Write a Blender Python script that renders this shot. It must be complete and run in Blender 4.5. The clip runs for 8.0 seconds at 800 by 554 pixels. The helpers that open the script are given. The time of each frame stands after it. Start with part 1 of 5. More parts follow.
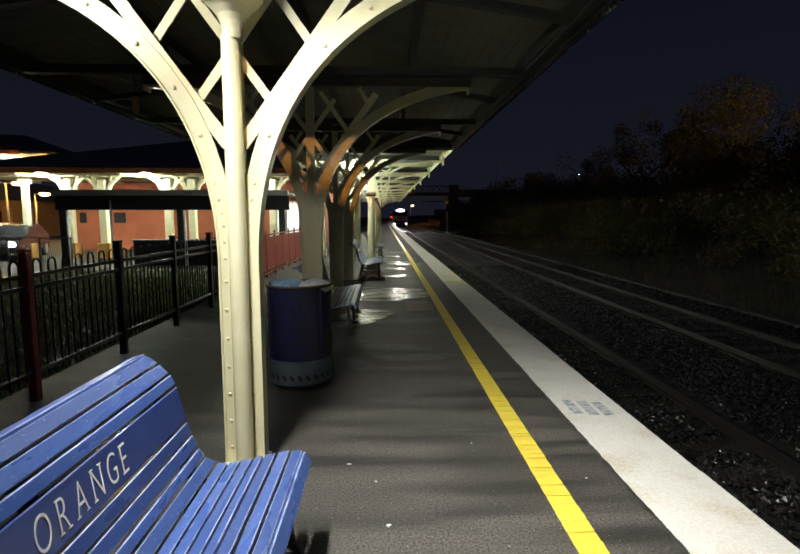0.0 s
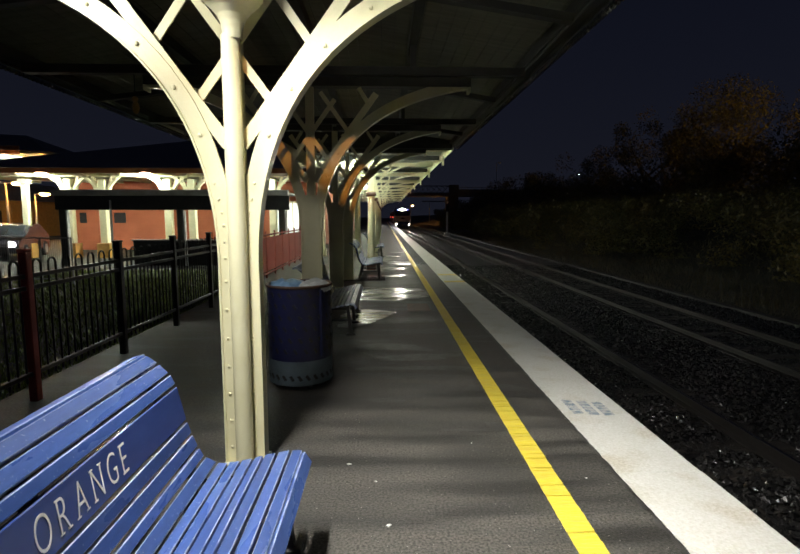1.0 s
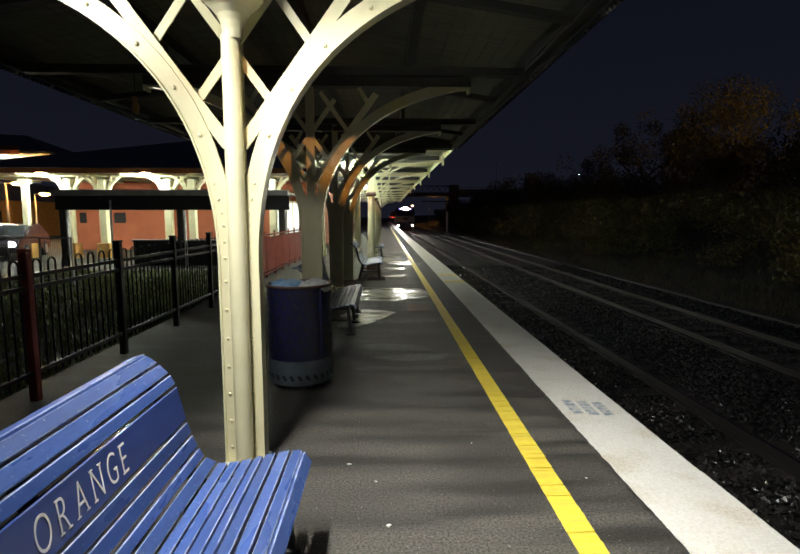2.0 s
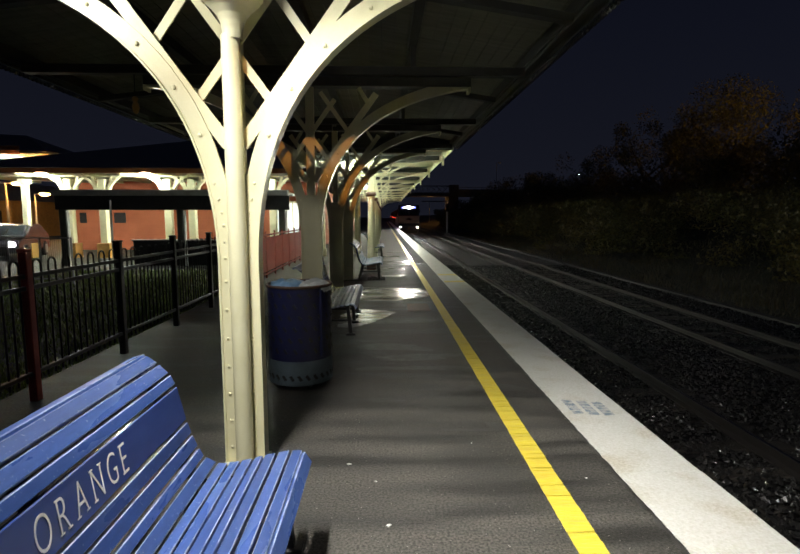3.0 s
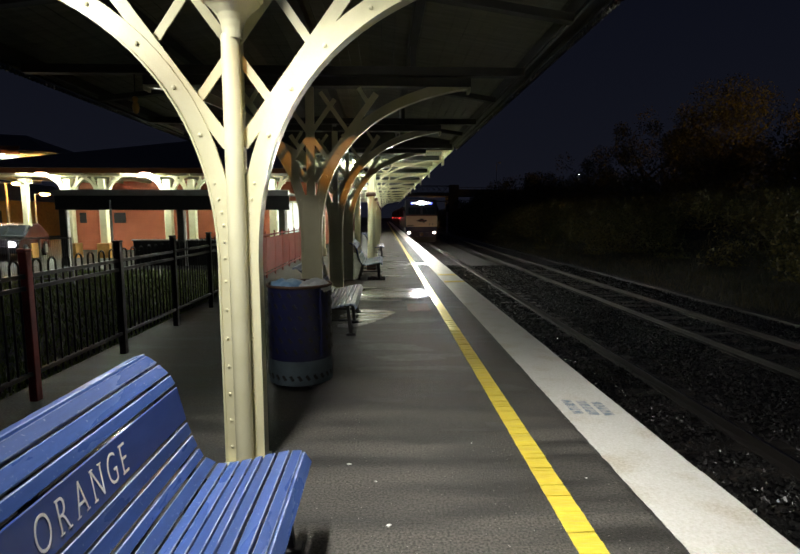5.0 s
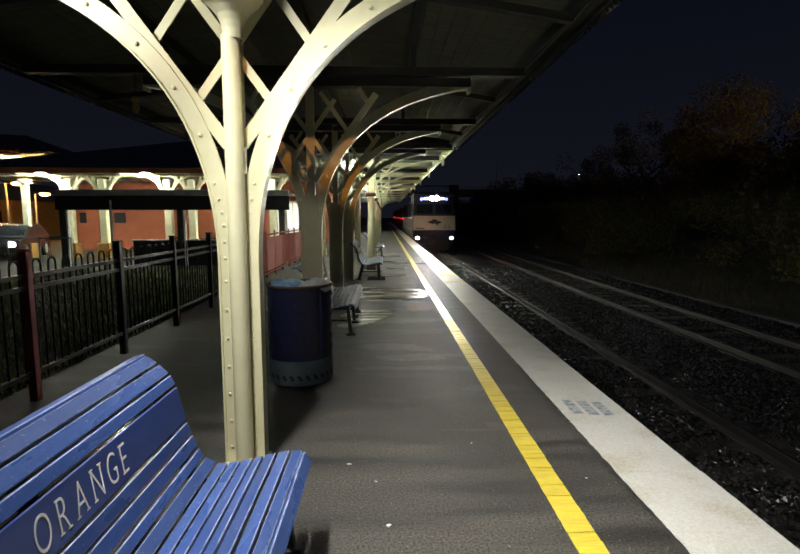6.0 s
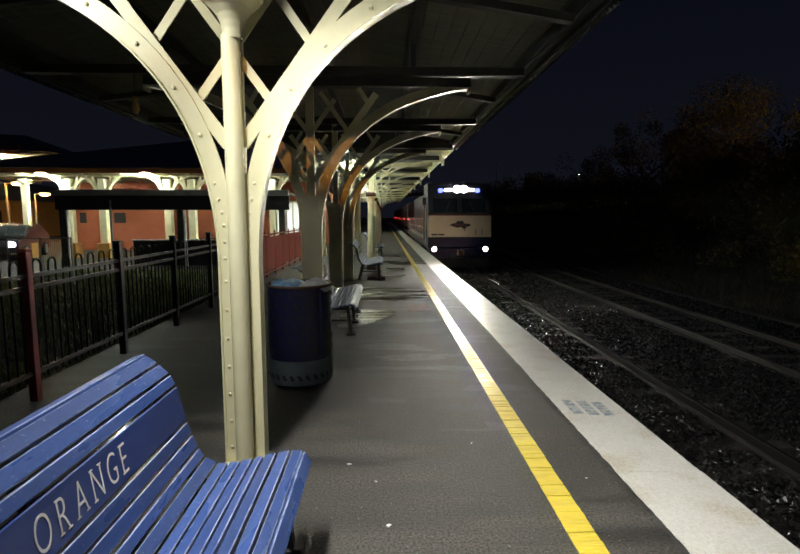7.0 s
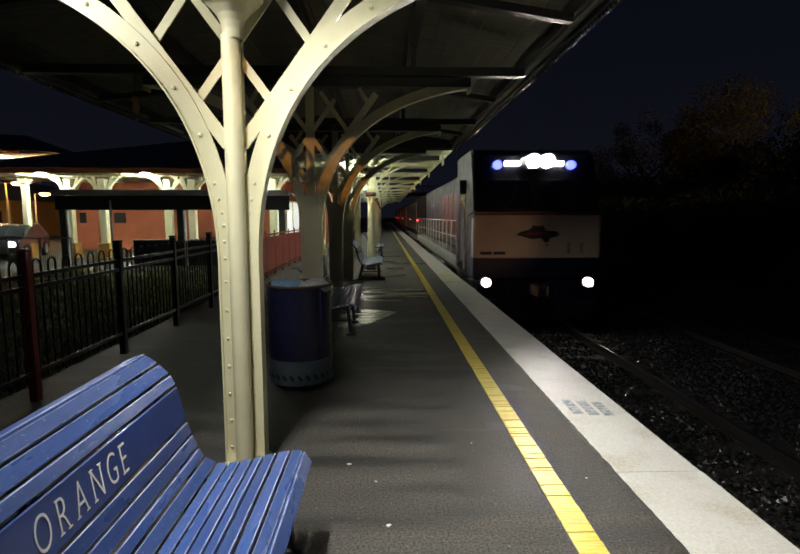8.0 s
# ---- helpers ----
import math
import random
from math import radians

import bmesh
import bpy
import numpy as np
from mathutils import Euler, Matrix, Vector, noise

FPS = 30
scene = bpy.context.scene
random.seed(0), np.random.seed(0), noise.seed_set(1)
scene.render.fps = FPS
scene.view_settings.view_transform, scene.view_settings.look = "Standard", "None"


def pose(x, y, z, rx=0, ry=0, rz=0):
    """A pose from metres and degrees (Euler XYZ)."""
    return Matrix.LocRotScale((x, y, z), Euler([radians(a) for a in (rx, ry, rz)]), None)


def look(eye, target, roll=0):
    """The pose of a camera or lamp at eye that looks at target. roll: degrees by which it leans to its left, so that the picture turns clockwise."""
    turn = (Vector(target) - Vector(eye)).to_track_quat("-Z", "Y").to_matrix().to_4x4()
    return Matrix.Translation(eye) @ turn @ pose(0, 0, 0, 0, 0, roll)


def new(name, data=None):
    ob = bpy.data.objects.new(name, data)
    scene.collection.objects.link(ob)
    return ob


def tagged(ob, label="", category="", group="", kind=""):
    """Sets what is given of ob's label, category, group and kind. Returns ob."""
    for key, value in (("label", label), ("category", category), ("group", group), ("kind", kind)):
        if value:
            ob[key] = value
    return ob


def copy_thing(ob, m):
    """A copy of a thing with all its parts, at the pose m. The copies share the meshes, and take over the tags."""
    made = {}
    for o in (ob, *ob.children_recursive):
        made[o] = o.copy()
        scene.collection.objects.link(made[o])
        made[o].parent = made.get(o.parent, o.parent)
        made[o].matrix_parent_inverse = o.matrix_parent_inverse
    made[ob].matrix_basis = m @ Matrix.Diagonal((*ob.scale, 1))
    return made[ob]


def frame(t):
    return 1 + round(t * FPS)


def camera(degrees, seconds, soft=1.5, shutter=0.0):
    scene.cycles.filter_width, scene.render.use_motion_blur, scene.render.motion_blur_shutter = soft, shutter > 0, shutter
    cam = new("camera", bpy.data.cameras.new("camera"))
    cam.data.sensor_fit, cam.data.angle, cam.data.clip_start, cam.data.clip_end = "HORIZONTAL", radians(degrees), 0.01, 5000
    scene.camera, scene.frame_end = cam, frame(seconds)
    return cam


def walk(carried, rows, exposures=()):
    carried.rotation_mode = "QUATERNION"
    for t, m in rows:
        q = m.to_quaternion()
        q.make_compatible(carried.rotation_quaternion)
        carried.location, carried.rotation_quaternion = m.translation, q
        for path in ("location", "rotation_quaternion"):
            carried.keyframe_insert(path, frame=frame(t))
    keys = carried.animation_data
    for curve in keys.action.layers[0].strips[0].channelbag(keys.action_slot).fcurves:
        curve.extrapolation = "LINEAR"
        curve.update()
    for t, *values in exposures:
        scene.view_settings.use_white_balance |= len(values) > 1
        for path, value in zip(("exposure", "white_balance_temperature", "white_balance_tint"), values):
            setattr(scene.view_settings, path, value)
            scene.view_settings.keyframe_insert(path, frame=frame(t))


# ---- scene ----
cam = camera(75.1, 8.0, soft=1.6, shutter=0.5)
EYE = (0.0, 0.0, 1.55)
AIM = (0.0311, 0.9928, 1.55 - 0.1159)
walk(cam, [(0.0, look(EYE, AIM, 0.0)), (8.0, look(EYE, AIM, 0.0))],
     exposures=[(0.0, 0.24), (3.0, 0.14), (4.5, 0.02), (6.0, -0.16), (7.0, -0.34), (8.0, -0.45)])

# ---- night sky and the lamps of the place ----
world = bpy.data.worlds.new("night_sky")
scene.world = world
world.use_nodes = True
wn, wl = world.node_tree.nodes, world.node_tree.links
sky_co, sky_sep, sky_ramp = wn.new("ShaderNodeTexCoord"), wn.new("ShaderNodeSeparateXYZ"), wn.new("ShaderNodeValToRGB")
wl.new(sky_co.outputs["Generated"], sky_sep.inputs[0])
wl.new(sky_sep.outputs["Z"], sky_ramp.inputs[0])
sky_ramp.color_ramp.elements[0].position, sky_ramp.color_ramp.elements[0].color = 0.0, (0.36, 0.40, 0.66, 1)
sky_ramp.color_ramp.elements[1].position, sky_ramp.color_ramp.elements[1].color = 0.45, (0.15, 0.19, 0.42, 1)
wl.new(sky_ramp.outputs[0], wn["Background"].inputs[0])
wn["Background"].inputs[1].default_value = 0.02


def lamp(name, kind, place, target, power, colour, size=0.1, size_y=None, spread=None, blend=0.5):
    data = bpy.data.lights.new(name, kind)
    data.energy, data.color = power, colour
    if kind == "AREA":
        data.size = size
        if size_y:
            data.shape, data.size_y = "RECTANGLE", size_y
        if spread:
            data.spread = radians(spread)
    elif kind == "SPOT":
        data.spot_size, data.spot_blend, data.shadow_soft_size = radians(spread), blend, size
    else:
        data.shadow_soft_size = size
    ob = new(name, data)
    ob.matrix_world = look(place, target)
    return ob


NEUTRAL, SODIUM = (1.0, 0.985, 0.92), (1.0, 0.40, 0.07)
lamp("canopy_lamp", "AREA", (-1.0, 1.95, 3.32), (0.95, 2.35, 0.0), 86, NEUTRAL, 0.8, 0.12, 100)
lamp("canopy_lamp_left", "AREA", (-2.6, 2.0, 3.3), (-1.45, 3.13, 2.6), 8, NEUTRAL, 0.3, 0.1, 62)
lamp("yard_lamp", "SPOT", (2.5, -60.0, 2.95), (-0.25, 8.0, 3.62), 30000, SODIUM, 0.12, None, 3.15, 0.12)
# added narrow fill spot that warms the locomotive's front panel
lamp("loco_panel_fill", "SPOT", (0.4, -62.0, 4.0), (2.7, 14.0, 1.0), 11000, (1.0, 0.56, 0.30), 0.12, None, 1.9, 0.8)
lamp("road_lamp", "SPOT", (24.0, -30.0, 11.0), (36.0, 50.0, 3.0), 50000, (1.0, 0.58, 0.12), 0.3, None, 24, 0.6)


# ---- materials ----
def material(name, colour, colour2=None, rough=0.6, rough2=None, metal=0.0, scale=6.0, fine=90.0, bump=0.15, fine_mix=0.25,
             stretch=(1, 1, 1), low=0.35, high=0.7, vary=0.0, coat=0.0, island=False, speck=0.0, gritty=False):
    m = bpy.data.materials.new(name)
    m.use_nodes = True
    n, l = m.node_tree.nodes, m.node_tree.links
    b = n["Principled BSDF"]
    colour2 = colour2 or tuple(c * 0.75 for c in colour)
    rough2 = rough if rough2 is None else rough2
    tc, mp = n.new("ShaderNodeTexCoord"), n.new("ShaderNodeMapping")
    mp.inputs["Scale"].default_value = stretch
    l.new(tc.outputs["Object"], mp.inputs[0])
    big, small = n.new("ShaderNodeTexNoise"), n.new("ShaderNodeTexNoise")
    big.inputs["Scale"].default_value, small.inputs["Scale"].default_value = scale, fine
    big.inputs["Detail"].default_value, small.inputs["Detail"].default_value = 6, 3
    l.new(mp.outputs[0], big.inputs[0])
    l.new(tc.outputs["Object"] if gritty else mp.outputs[0], small.inputs[0])
    ramp = n.new("ShaderNodeMapRange")
    ramp.inputs[1].default_value, ramp.inputs[2].default_value = low, high
    l.new(big.outputs[0], ramp.inputs[0])
    mix = n.new("ShaderNodeMix")
    mix.data_type = "RGBA"
    mix.inputs[6].default_value, mix.inputs[7].default_value = (*colour, 1), (*colour2, 1)
    l.new(ramp.outputs[0], mix.inputs[0])
    grain = n.new("ShaderNodeMix")
    grain.data_type, grain.blend_type = "RGBA", "OVERLAY"
    grain.inputs[0].default_value = fine_mix
    l.new(mix.outputs[2], grain.inputs[6])
    if gritty:
        sharp = n.new("ShaderNodeMapRange")
        sharp.inputs[1].default_value, sharp.inputs[2].default_value = 0.34, 0.66
        l.new(small.outputs[0], sharp.inputs[0])
        l.new(sharp.outputs[0], grain.inputs[7])
    else:
        l.new(small.outputs[0], grain.inputs[7])
    out = grain.outputs[2]
    if speck:
        dots, cut, sm = n.new("ShaderNodeTexNoise"), n.new("ShaderNodeMapRange"), n.new("ShaderNodeMix")
        dots.inputs["Scale"].default_value, dots.inputs["Detail"].default_value = 75, 4
        l.new(tc.outputs["Object"], dots.inputs[0])
        cut.inputs[1].default_value, cut.inputs[2].default_value, cut.inputs[4].default_value = 0.66, 0.72, speck
        l.new(dots.outputs[0], cut.inputs[0])
        sm.data_type = "RGBA"
        sm.inputs[7].default_value = (0.55, 0.57, 0.6, 1)
        l.new(cut.outputs[0], sm.inputs[0])
        l.new(out, sm.inputs[6])
        out = sm.outputs[2]
    if vary:
        info = n.new("ShaderNodeNewGeometry") if island else n.new("ShaderNodeObjectInfo")
        hsv, mr = n.new("ShaderNodeHueSaturation"), n.new("ShaderNodeMapRange")
        mr.inputs[3].default_value, mr.inputs[4].default_value = 1 - vary, 1 + vary
        l.new(info.outputs["Random Per Island" if island else "Random"], mr.inputs[0])
        l.new(mr.outputs[0], hsv.inputs["Value"])
        l.new(out, hsv.inputs["Color"])
        out = hsv.outputs[0]
    l.new(out, b.inputs["Base Color"])
    rr = n.new("ShaderNodeMapRange")
    rr.inputs[1].default_value, rr.inputs[2].default_value = low, high
    rr.inputs[3].default_value, rr.inputs[4].default_value = rough, rough2
    l.new(big.outputs[0], rr.inputs[0])
    l.new(rr.outputs[0], b.inputs["Roughness"])
    b.inputs["Metallic"].default_value = metal
    b.inputs["Coat Weight"].default_value = coat
    b.inputs["Coat Roughness"].default_value = 0.12
    if bump:
        bp = n.new("ShaderNodeBump")
        bp.inputs["Strength"].default_value, bp.inputs["Distance"].default_value = bump, 0.01
        l.new(small.outputs[0], bp.inputs["Height"])
        l.new(bp.outputs[0], b.inputs["Normal"])
    return m


def glow(name, colour, strength):
    m = bpy.data.materials.new(name)
    m.use_nodes = True
    b = m.node_tree.nodes["Principled BSDF"]
    b.inputs["Base Color"].default_value = (0.8, 0.8, 0.8, 1)
    b.inputs["Emission Color"].default_value = (*colour, 1)
    b.inputs["Emission Strength"].default_value = strength
    return m


def glass(name, colour=(0.02, 0.025, 0.03), rough=0.05):
    m = bpy.data.materials.new(name)
    m.use_nodes = True
    b = m.node_tree.nodes["Principled BSDF"]
    b.inputs["Base Color"].default_value = (*colour, 1)
    b.inputs["Roughness"].default_value = rough
    b.inputs["Specular IOR Level"].default_value = 0.6
    return m


CREAM = material("cream_paint", (0.80, 0.76, 0.52), (0.72, 0.68, 0.44), 0.32, 0.5, scale=5, fine=140, bump=0.06, fine_mix=0.12)
CREAM_WORN = material("cream_paint_worn", (0.78, 0.75, 0.52), (0.42, 0.37, 0.2), 0.4, 0.6, scale=14, fine=120, low=0.55, high=0.75, fine_mix=0.2)
ASPHALT = material("wet_asphalt", (0.080, 0.073, 0.063), (0.030, 0.028, 0.025), 0.86, 0.55, scale=1.9, fine=75, bump=0.55, fine_mix=0.6, stretch=(0.4, 2.6, 1), low=0.38, high=0.62, gritty=True)
WET = material("wet_patch", (0.085, 0.08, 0.075), (0.045, 0.043, 0.042), 0.2, 0.36, scale=2.5, fine=60, bump=0.06, fine_mix=0.3, stretch=(0.4, 3, 1))
STAIN = material("dark_stain", (0.045, 0.042, 0.039), (0.066, 0.062, 0.056), 0.5, 0.7, scale=9, fine=120, bump=0.4, fine_mix=0.4)
COPING = material("white_coping_paint", (0.70, 0.69, 0.64), (0.52, 0.47, 0.36), 0.5, 0.36, scale=2.6, fine=70, bump=0.25, fine_mix=0.2, low=0.5, high=0.78, gritty=True)
YELLOW = material("yellow_line_paint", (0.80, 0.64, 0.07), (0.68, 0.52, 0.07), 0.38, 0.28, scale=4, fine=22, bump=0.9, fine_mix=0.3, stretch=(0.5, 2.4, 1))
STENCIL = material("grey_stencil_paint", (0.20, 0.27, 0.33), (0.5, 0.5, 0.5), 0.5, scale=30, low=0.4, high=0.6)
BLUE = material("blue_bench_paint", (0.052, 0.098, 0.29), (0.038, 0.074, 0.23), 0.24, 0.38, scale=7, fine=60, bump=0.08, fine_mix=0.25, stretch=(1, 0.25, 1), vary=0.22, speck=0.34)
SLAT_BLUE = material("weathered_blue_slats", (0.06, 0.10, 0.26), (0.045, 0.075, 0.2), 0.3, 0.4, scale=5, fine=40, bump=0.03, fine_mix=0.1, stretch=(1, 0.3, 1), vary=0.1)
BOARD_BLUE = material("glossy_blue_board", (0.036, 0.068, 0.24), (0.03, 0.056, 0.2), 0.09, 0.16, scale=5, fine=30, bump=0.02, fine_mix=0.08, stretch=(1, 0.3, 1), coat=0.4)
WHITE_PAINT = material("white_letter_paint", (0.82, 0.82, 0.80), (0.7, 0.7, 0.68), 0.4, scale=30)
BLACK_IRON = material("black_iron", (0.018, 0.018, 0.02), (0.03, 0.027, 0.025), 0.4, 0.55, scale=9, bump=0.2)
RED_IRON = material("oxide_red_paint", (0.34, 0.05, 0.035), (0.25, 0.04, 0.03), 0.45, 0.6, scale=6, bump=0.15)
RED_PANEL = material("matt_red_panel", (0.24, 0.032, 0.016), (0.17, 0.024, 0.013), 0.7, scale=3)
FENCE = material("dark_fence_paint", (0.012, 0.009, 0.008), (0.022, 0.012, 0.01), 0.35, 0.5, scale=5)
CEILING = material("dark_ceiling_boards", (0.24, 0.24, 0.18), (0.16, 0.16, 0.12), 0.6, scale=2, fine=40, stretch=(1, 8, 1))
BEAM = material("dark_roof_steel", (0.06, 0.06, 0.05), (0.04, 0.04, 0.035), 0.5, scale=4)
ROOF = material("roof_sheet", (0.10, 0.10, 0.11), (0.07, 0.07, 0.075), 0.45, scale=3)
GALV = material("galvanised_sheet_edge", (0.5, 0.5, 0.49), (0.36, 0.36, 0.35), 0.15, 0.28, metal=0.9, scale=8)
WHITE_CEIL = material("white_awning_lining", (0.74, 0.76, 0.66), (0.6, 0.62, 0.52), 0.6, scale=2, stretch=(1, 6, 1))
BRICK = material("red_rendered_brick", (0.5, 0.15, 0.07), (0.42, 0.12, 0.055), 0.75, scale=1.2, fine=45)
GRASS_GROUND = material("night_ground", (0.022, 0.024, 0.014), (0.03, 0.025, 0.017), 0.85, scale=0.7, fine=25, bump=0.8)
BALLAST = material("wet_ballast", (0.026, 0.025, 0.024), (0.014, 0.0135, 0.013), 0.12, 0.34, scale=9, fine=60, bump=0.4, vary=0.5, island=True)
GRIT = material("pale_grit", (0.3, 0.28, 0.25), (0.12, 0.11, 0.1), 0.25, 0.5, scale=3, vary=0.5, island=True, bump=0)
BALLAST_BED = material("ballast_bed", (0.018, 0.017, 0.016), (0.011, 0.010, 0.010), 0.6, scale=20, fine=70, bump=1.0)
SLEEPER = material("oiled_timber_sleeper", (0.05, 0.042, 0.035), (0.03, 0.026, 0.022), 0.6, scale=8, stretch=(1, 6, 1), vary=0.3)
RAIL_STEEL = material("polished_rail", (0.40, 0.39, 0.38), (0.32, 0.31, 0.30), 0.12, 0.22, metal=1.0, scale=4, bump=0.03)
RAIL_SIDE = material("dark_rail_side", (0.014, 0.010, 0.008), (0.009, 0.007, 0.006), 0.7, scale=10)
RUST = material("rusty_steel", (0.10, 0.05, 0.03), (0.06, 0.035, 0.025), 0.7, scale=10)
BIN_BLUE = material("navy_bin_paint", (0.015, 0.018, 0.066), (0.011, 0.012, 0.045), 0.28, 0.42, scale=6, bump=0.08)
BIN_LINER = material("galvanised_bin_base", (0.13, 0.17, 0.20), (0.09, 0.12, 0.14), 0.5, 0.6, scale=6)
BAG = material("blue_bin_liner", (0.25, 0.42, 0.62), (0.16, 0.28, 0.45), 0.3, scale=12, fine=50, bump=0.3)
BAG_WHITE = material("clear_bin_liner", (0.5, 0.52, 0.52), (0.35, 0.36, 0.36), 0.35, scale=12)
CONCRETE = material("concrete", (0.30, 0.29, 0.27), (0.22, 0.21, 0.2), 0.8, scale=2, fine=50, bump=0.3)
LOCO_DARK = material("dark_loco_paint", (0.02, 0.022, 0.032), (0.03, 0.03, 0.036), 0.35, 0.5, scale=2)
LOCO_BLUE = material("navy_loco_paint", (0.012, 0.016, 0.06), (0.01, 0.013, 0.045), 0.3, 0.45, scale=2)
LOCO_RED = material("maroon_loco_paint", (0.20, 0.03, 0.03), (0.13, 0.022, 0.022), 0.3, 0.45, scale=2)
LOCO_CREAM = material("cream_loco_panel", (0.76, 0.58, 0.45), (0.66, 0.5, 0.38), 0.38, 0.5, scale=1.5, fine=30, bump=0.05)
LOCO_GREY = material("grey_loco_paint", (0.3, 0.3, 0.3), (0.22, 0.21, 0.2), 0.45, scale=3)
LOCO_WHITE = material("white_handrail_paint", (0.75, 0.75, 0.72), (0.5, 0.48, 0.45), 0.4, scale=9)
WAGON = material("weathered_wagon_paint", (0.07, 0.06, 0.055), (0.045, 0.04, 0.035), 0.55, scale=1.5)
BARK = material("bark", (0.06, 0.045, 0.03), (0.035, 0.028, 0.02), 0.9, scale=6, bump=0.6)
LEAF = material("night_foliage", (0.12, 0.09, 0.02), (0.045, 0.055, 0.016), 0.6, scale=0.35, fine=8, vary=0.5, island=True, bump=0)
GRASS = material("grass_blades", (0.12, 0.16, 0.018), (0.08, 0.10, 0.014), 0.6, scale=1, vary=0.4, island=True, bump=0)
DRY_GRASS = material("dry_lineside_grass", (0.07, 0.05, 0.02), (0.035, 0.032, 0.014), 0.7, scale=0.5, vary=0.5, island=True, bump=0)
CAR = material("dark_car_paint", (0.03, 0.03, 0.035), (0.025, 0.025, 0.03), 0.2, scale=3, bump=0, coat=0.6)
OCHRE = material("ochre_paint", (0.55, 0.30, 0.08), (0.42, 0.22, 0.06), 0.5, scale=4)
RUBBER = material("rubber", (0.02, 0.02, 0.02), None, 0.8)
BROWN_FASCIA = material("brown_fascia_paint", (0.34, 0.13, 0.04), (0.24, 0.09, 0.03), 0.5, scale=3, stretch=(0.3, 1, 1))
BRIDGE = material("dark_bridge_steel", (0.09, 0.085, 0.085), (0.06, 0.055, 0.055), 0.8, scale=0.6)
# pale broken colour: the highlight along slat edges is painted in
GLINT_EDGE = material("pale_slat_edge_glint", (0.36, 0.42, 0.58), (0.10, 0.14, 0.30), 0.25, 0.4, scale=16, fine=80, bump=0.0, low=0.42, high=0.62)
DOOR_GLOW = glow("lit_frosted_pane", (0.95, 1.0, 0.92), 0.8)
GLASS = glass("dark_glass")
HEADLIGHT = glow("headlight_glow", (1.0, 0.94, 0.84), 7400)
DITCH = glow("ditch_light_glow", (1.0, 0.86, 0.66), 70)
NUMBER_GLOW = glow("number_box_glow", (1.0, 0.96, 0.9), 16)
MARKER_BLUE = glow("marker_light_glow", (0.13, 0.16, 1.0), 5.0)
MARKER_RED = glow("red_marker_glow", (1.0, 0.05, 0.05), 8)
TUBE = glow("fluorescent_tube_glow", (0.93, 1.0, 0.84), 2700)
TUBE_DIM = glow("awning_tube_glow", (0.93, 1.0, 0.84), 300)
SODIUM_GLOW = glow("sodium_lamp_glow", (1.0, 0.45, 0.1), 260)
WHITE_GLOW = glow("white_lamp_glow", (1.0, 0.95, 1.0), 60)


# ---- mesh helpers ----
def box(bm, x0, y0, z0, x1, y1, z1, bev=0.0, m=None):
    mat = Matrix.Translation(((x0 + x1) / 2, (y0 + y1) / 2, (z0 + z1) / 2)) @ Matrix.Diagonal((abs(x1 - x0), abs(y1 - y0), abs(z1 - z0), 1))
    vs = bmesh.ops.create_cube(bm, size=1, matrix=(m or Matrix()) @ mat)["verts"]
    if bev:
        es = list({e for v in vs for e in v.link_edges})
        bmesh.ops.bevel(bm, geom=es, offset=bev, segments=1, affect="EDGES")
    return bm


def bar(bm, a, b, w, d, up=(0, 1, 0), bev=0.0):
    """A straight flat bar from a to b: w wide across, d deep along up."""
    a, b = Vector(a), Vector(b)
    t = (b - a).normalized()
    u = Vector(up)
    u = (u - t * u.dot(t)).normalized()
    s = t.cross(u)
    m = Matrix.Translation((a + b) / 2) @ Matrix((s, u, t)).transposed().to_4x4()
    L = (b - a).length
    return box(bm, -w / 2, -d / 2, -L / 2, w / 2, d / 2, L / 2, bev, m)


def cyl(bm, a, b, r, r2=None, seg=16, caps=True):
    a, b = Vector(a), Vector(b)
    d = b - a
    m = Matrix.Translation((a + b) / 2) @ d.to_track_quat("Z", "Y").to_matrix().to_4x4()
    bmesh.ops.create_cone(bm, cap_ends=caps, segments=seg, radius1=r, radius2=r if r2 is None else r2, depth=d.length, matrix=m)
    return bm


def ball(bm, c, r, seg=8, squash=(1, 1, 1)):
    bmesh.ops.create_uvsphere(bm, u_segments=seg, v_segments=max(4, seg // 2), radius=r, matrix=Matrix.Translation(c) @ Matrix.Diagonal((*squash, 1)))
    return bm


def prism(bm, pts, y0, y1):
    """An outline in x and z, drawn out from y0 to y1."""
    a = [bm.verts.new((x, y0, z)) for x, z in pts]
    b = [bm.verts.new((x, y1, z)) for x, z in pts]
    n = len(pts)
    bm.faces.new(a)
    bm.faces.new(b[::-1])
    for i in range(n):
        bm.faces.new((a[i], b[i], b[(i + 1) % n], a[(i + 1) % n]))
    return bm


def strip(bm, lower, upper, y0, y1):
    """A curved plate between two lines of equal length in x and z, from y0 to y1."""
    rows = [[bm.verts.new((x, y, z)) for x, z in line] for line, y in ((lower, y0), (upper, y0), (upper, y1), (lower, y1))]
    for r in range(4):
        a, b = rows[r], rows[(r + 1) % 4]
        for i in range(len(a) - 1):
            bm.faces.new((a[i], a[i + 1], b[i + 1], b[i]))
    for i in (0, -1):
        bm.faces.new([rows[r][i] for r in range(4)])
    return bm


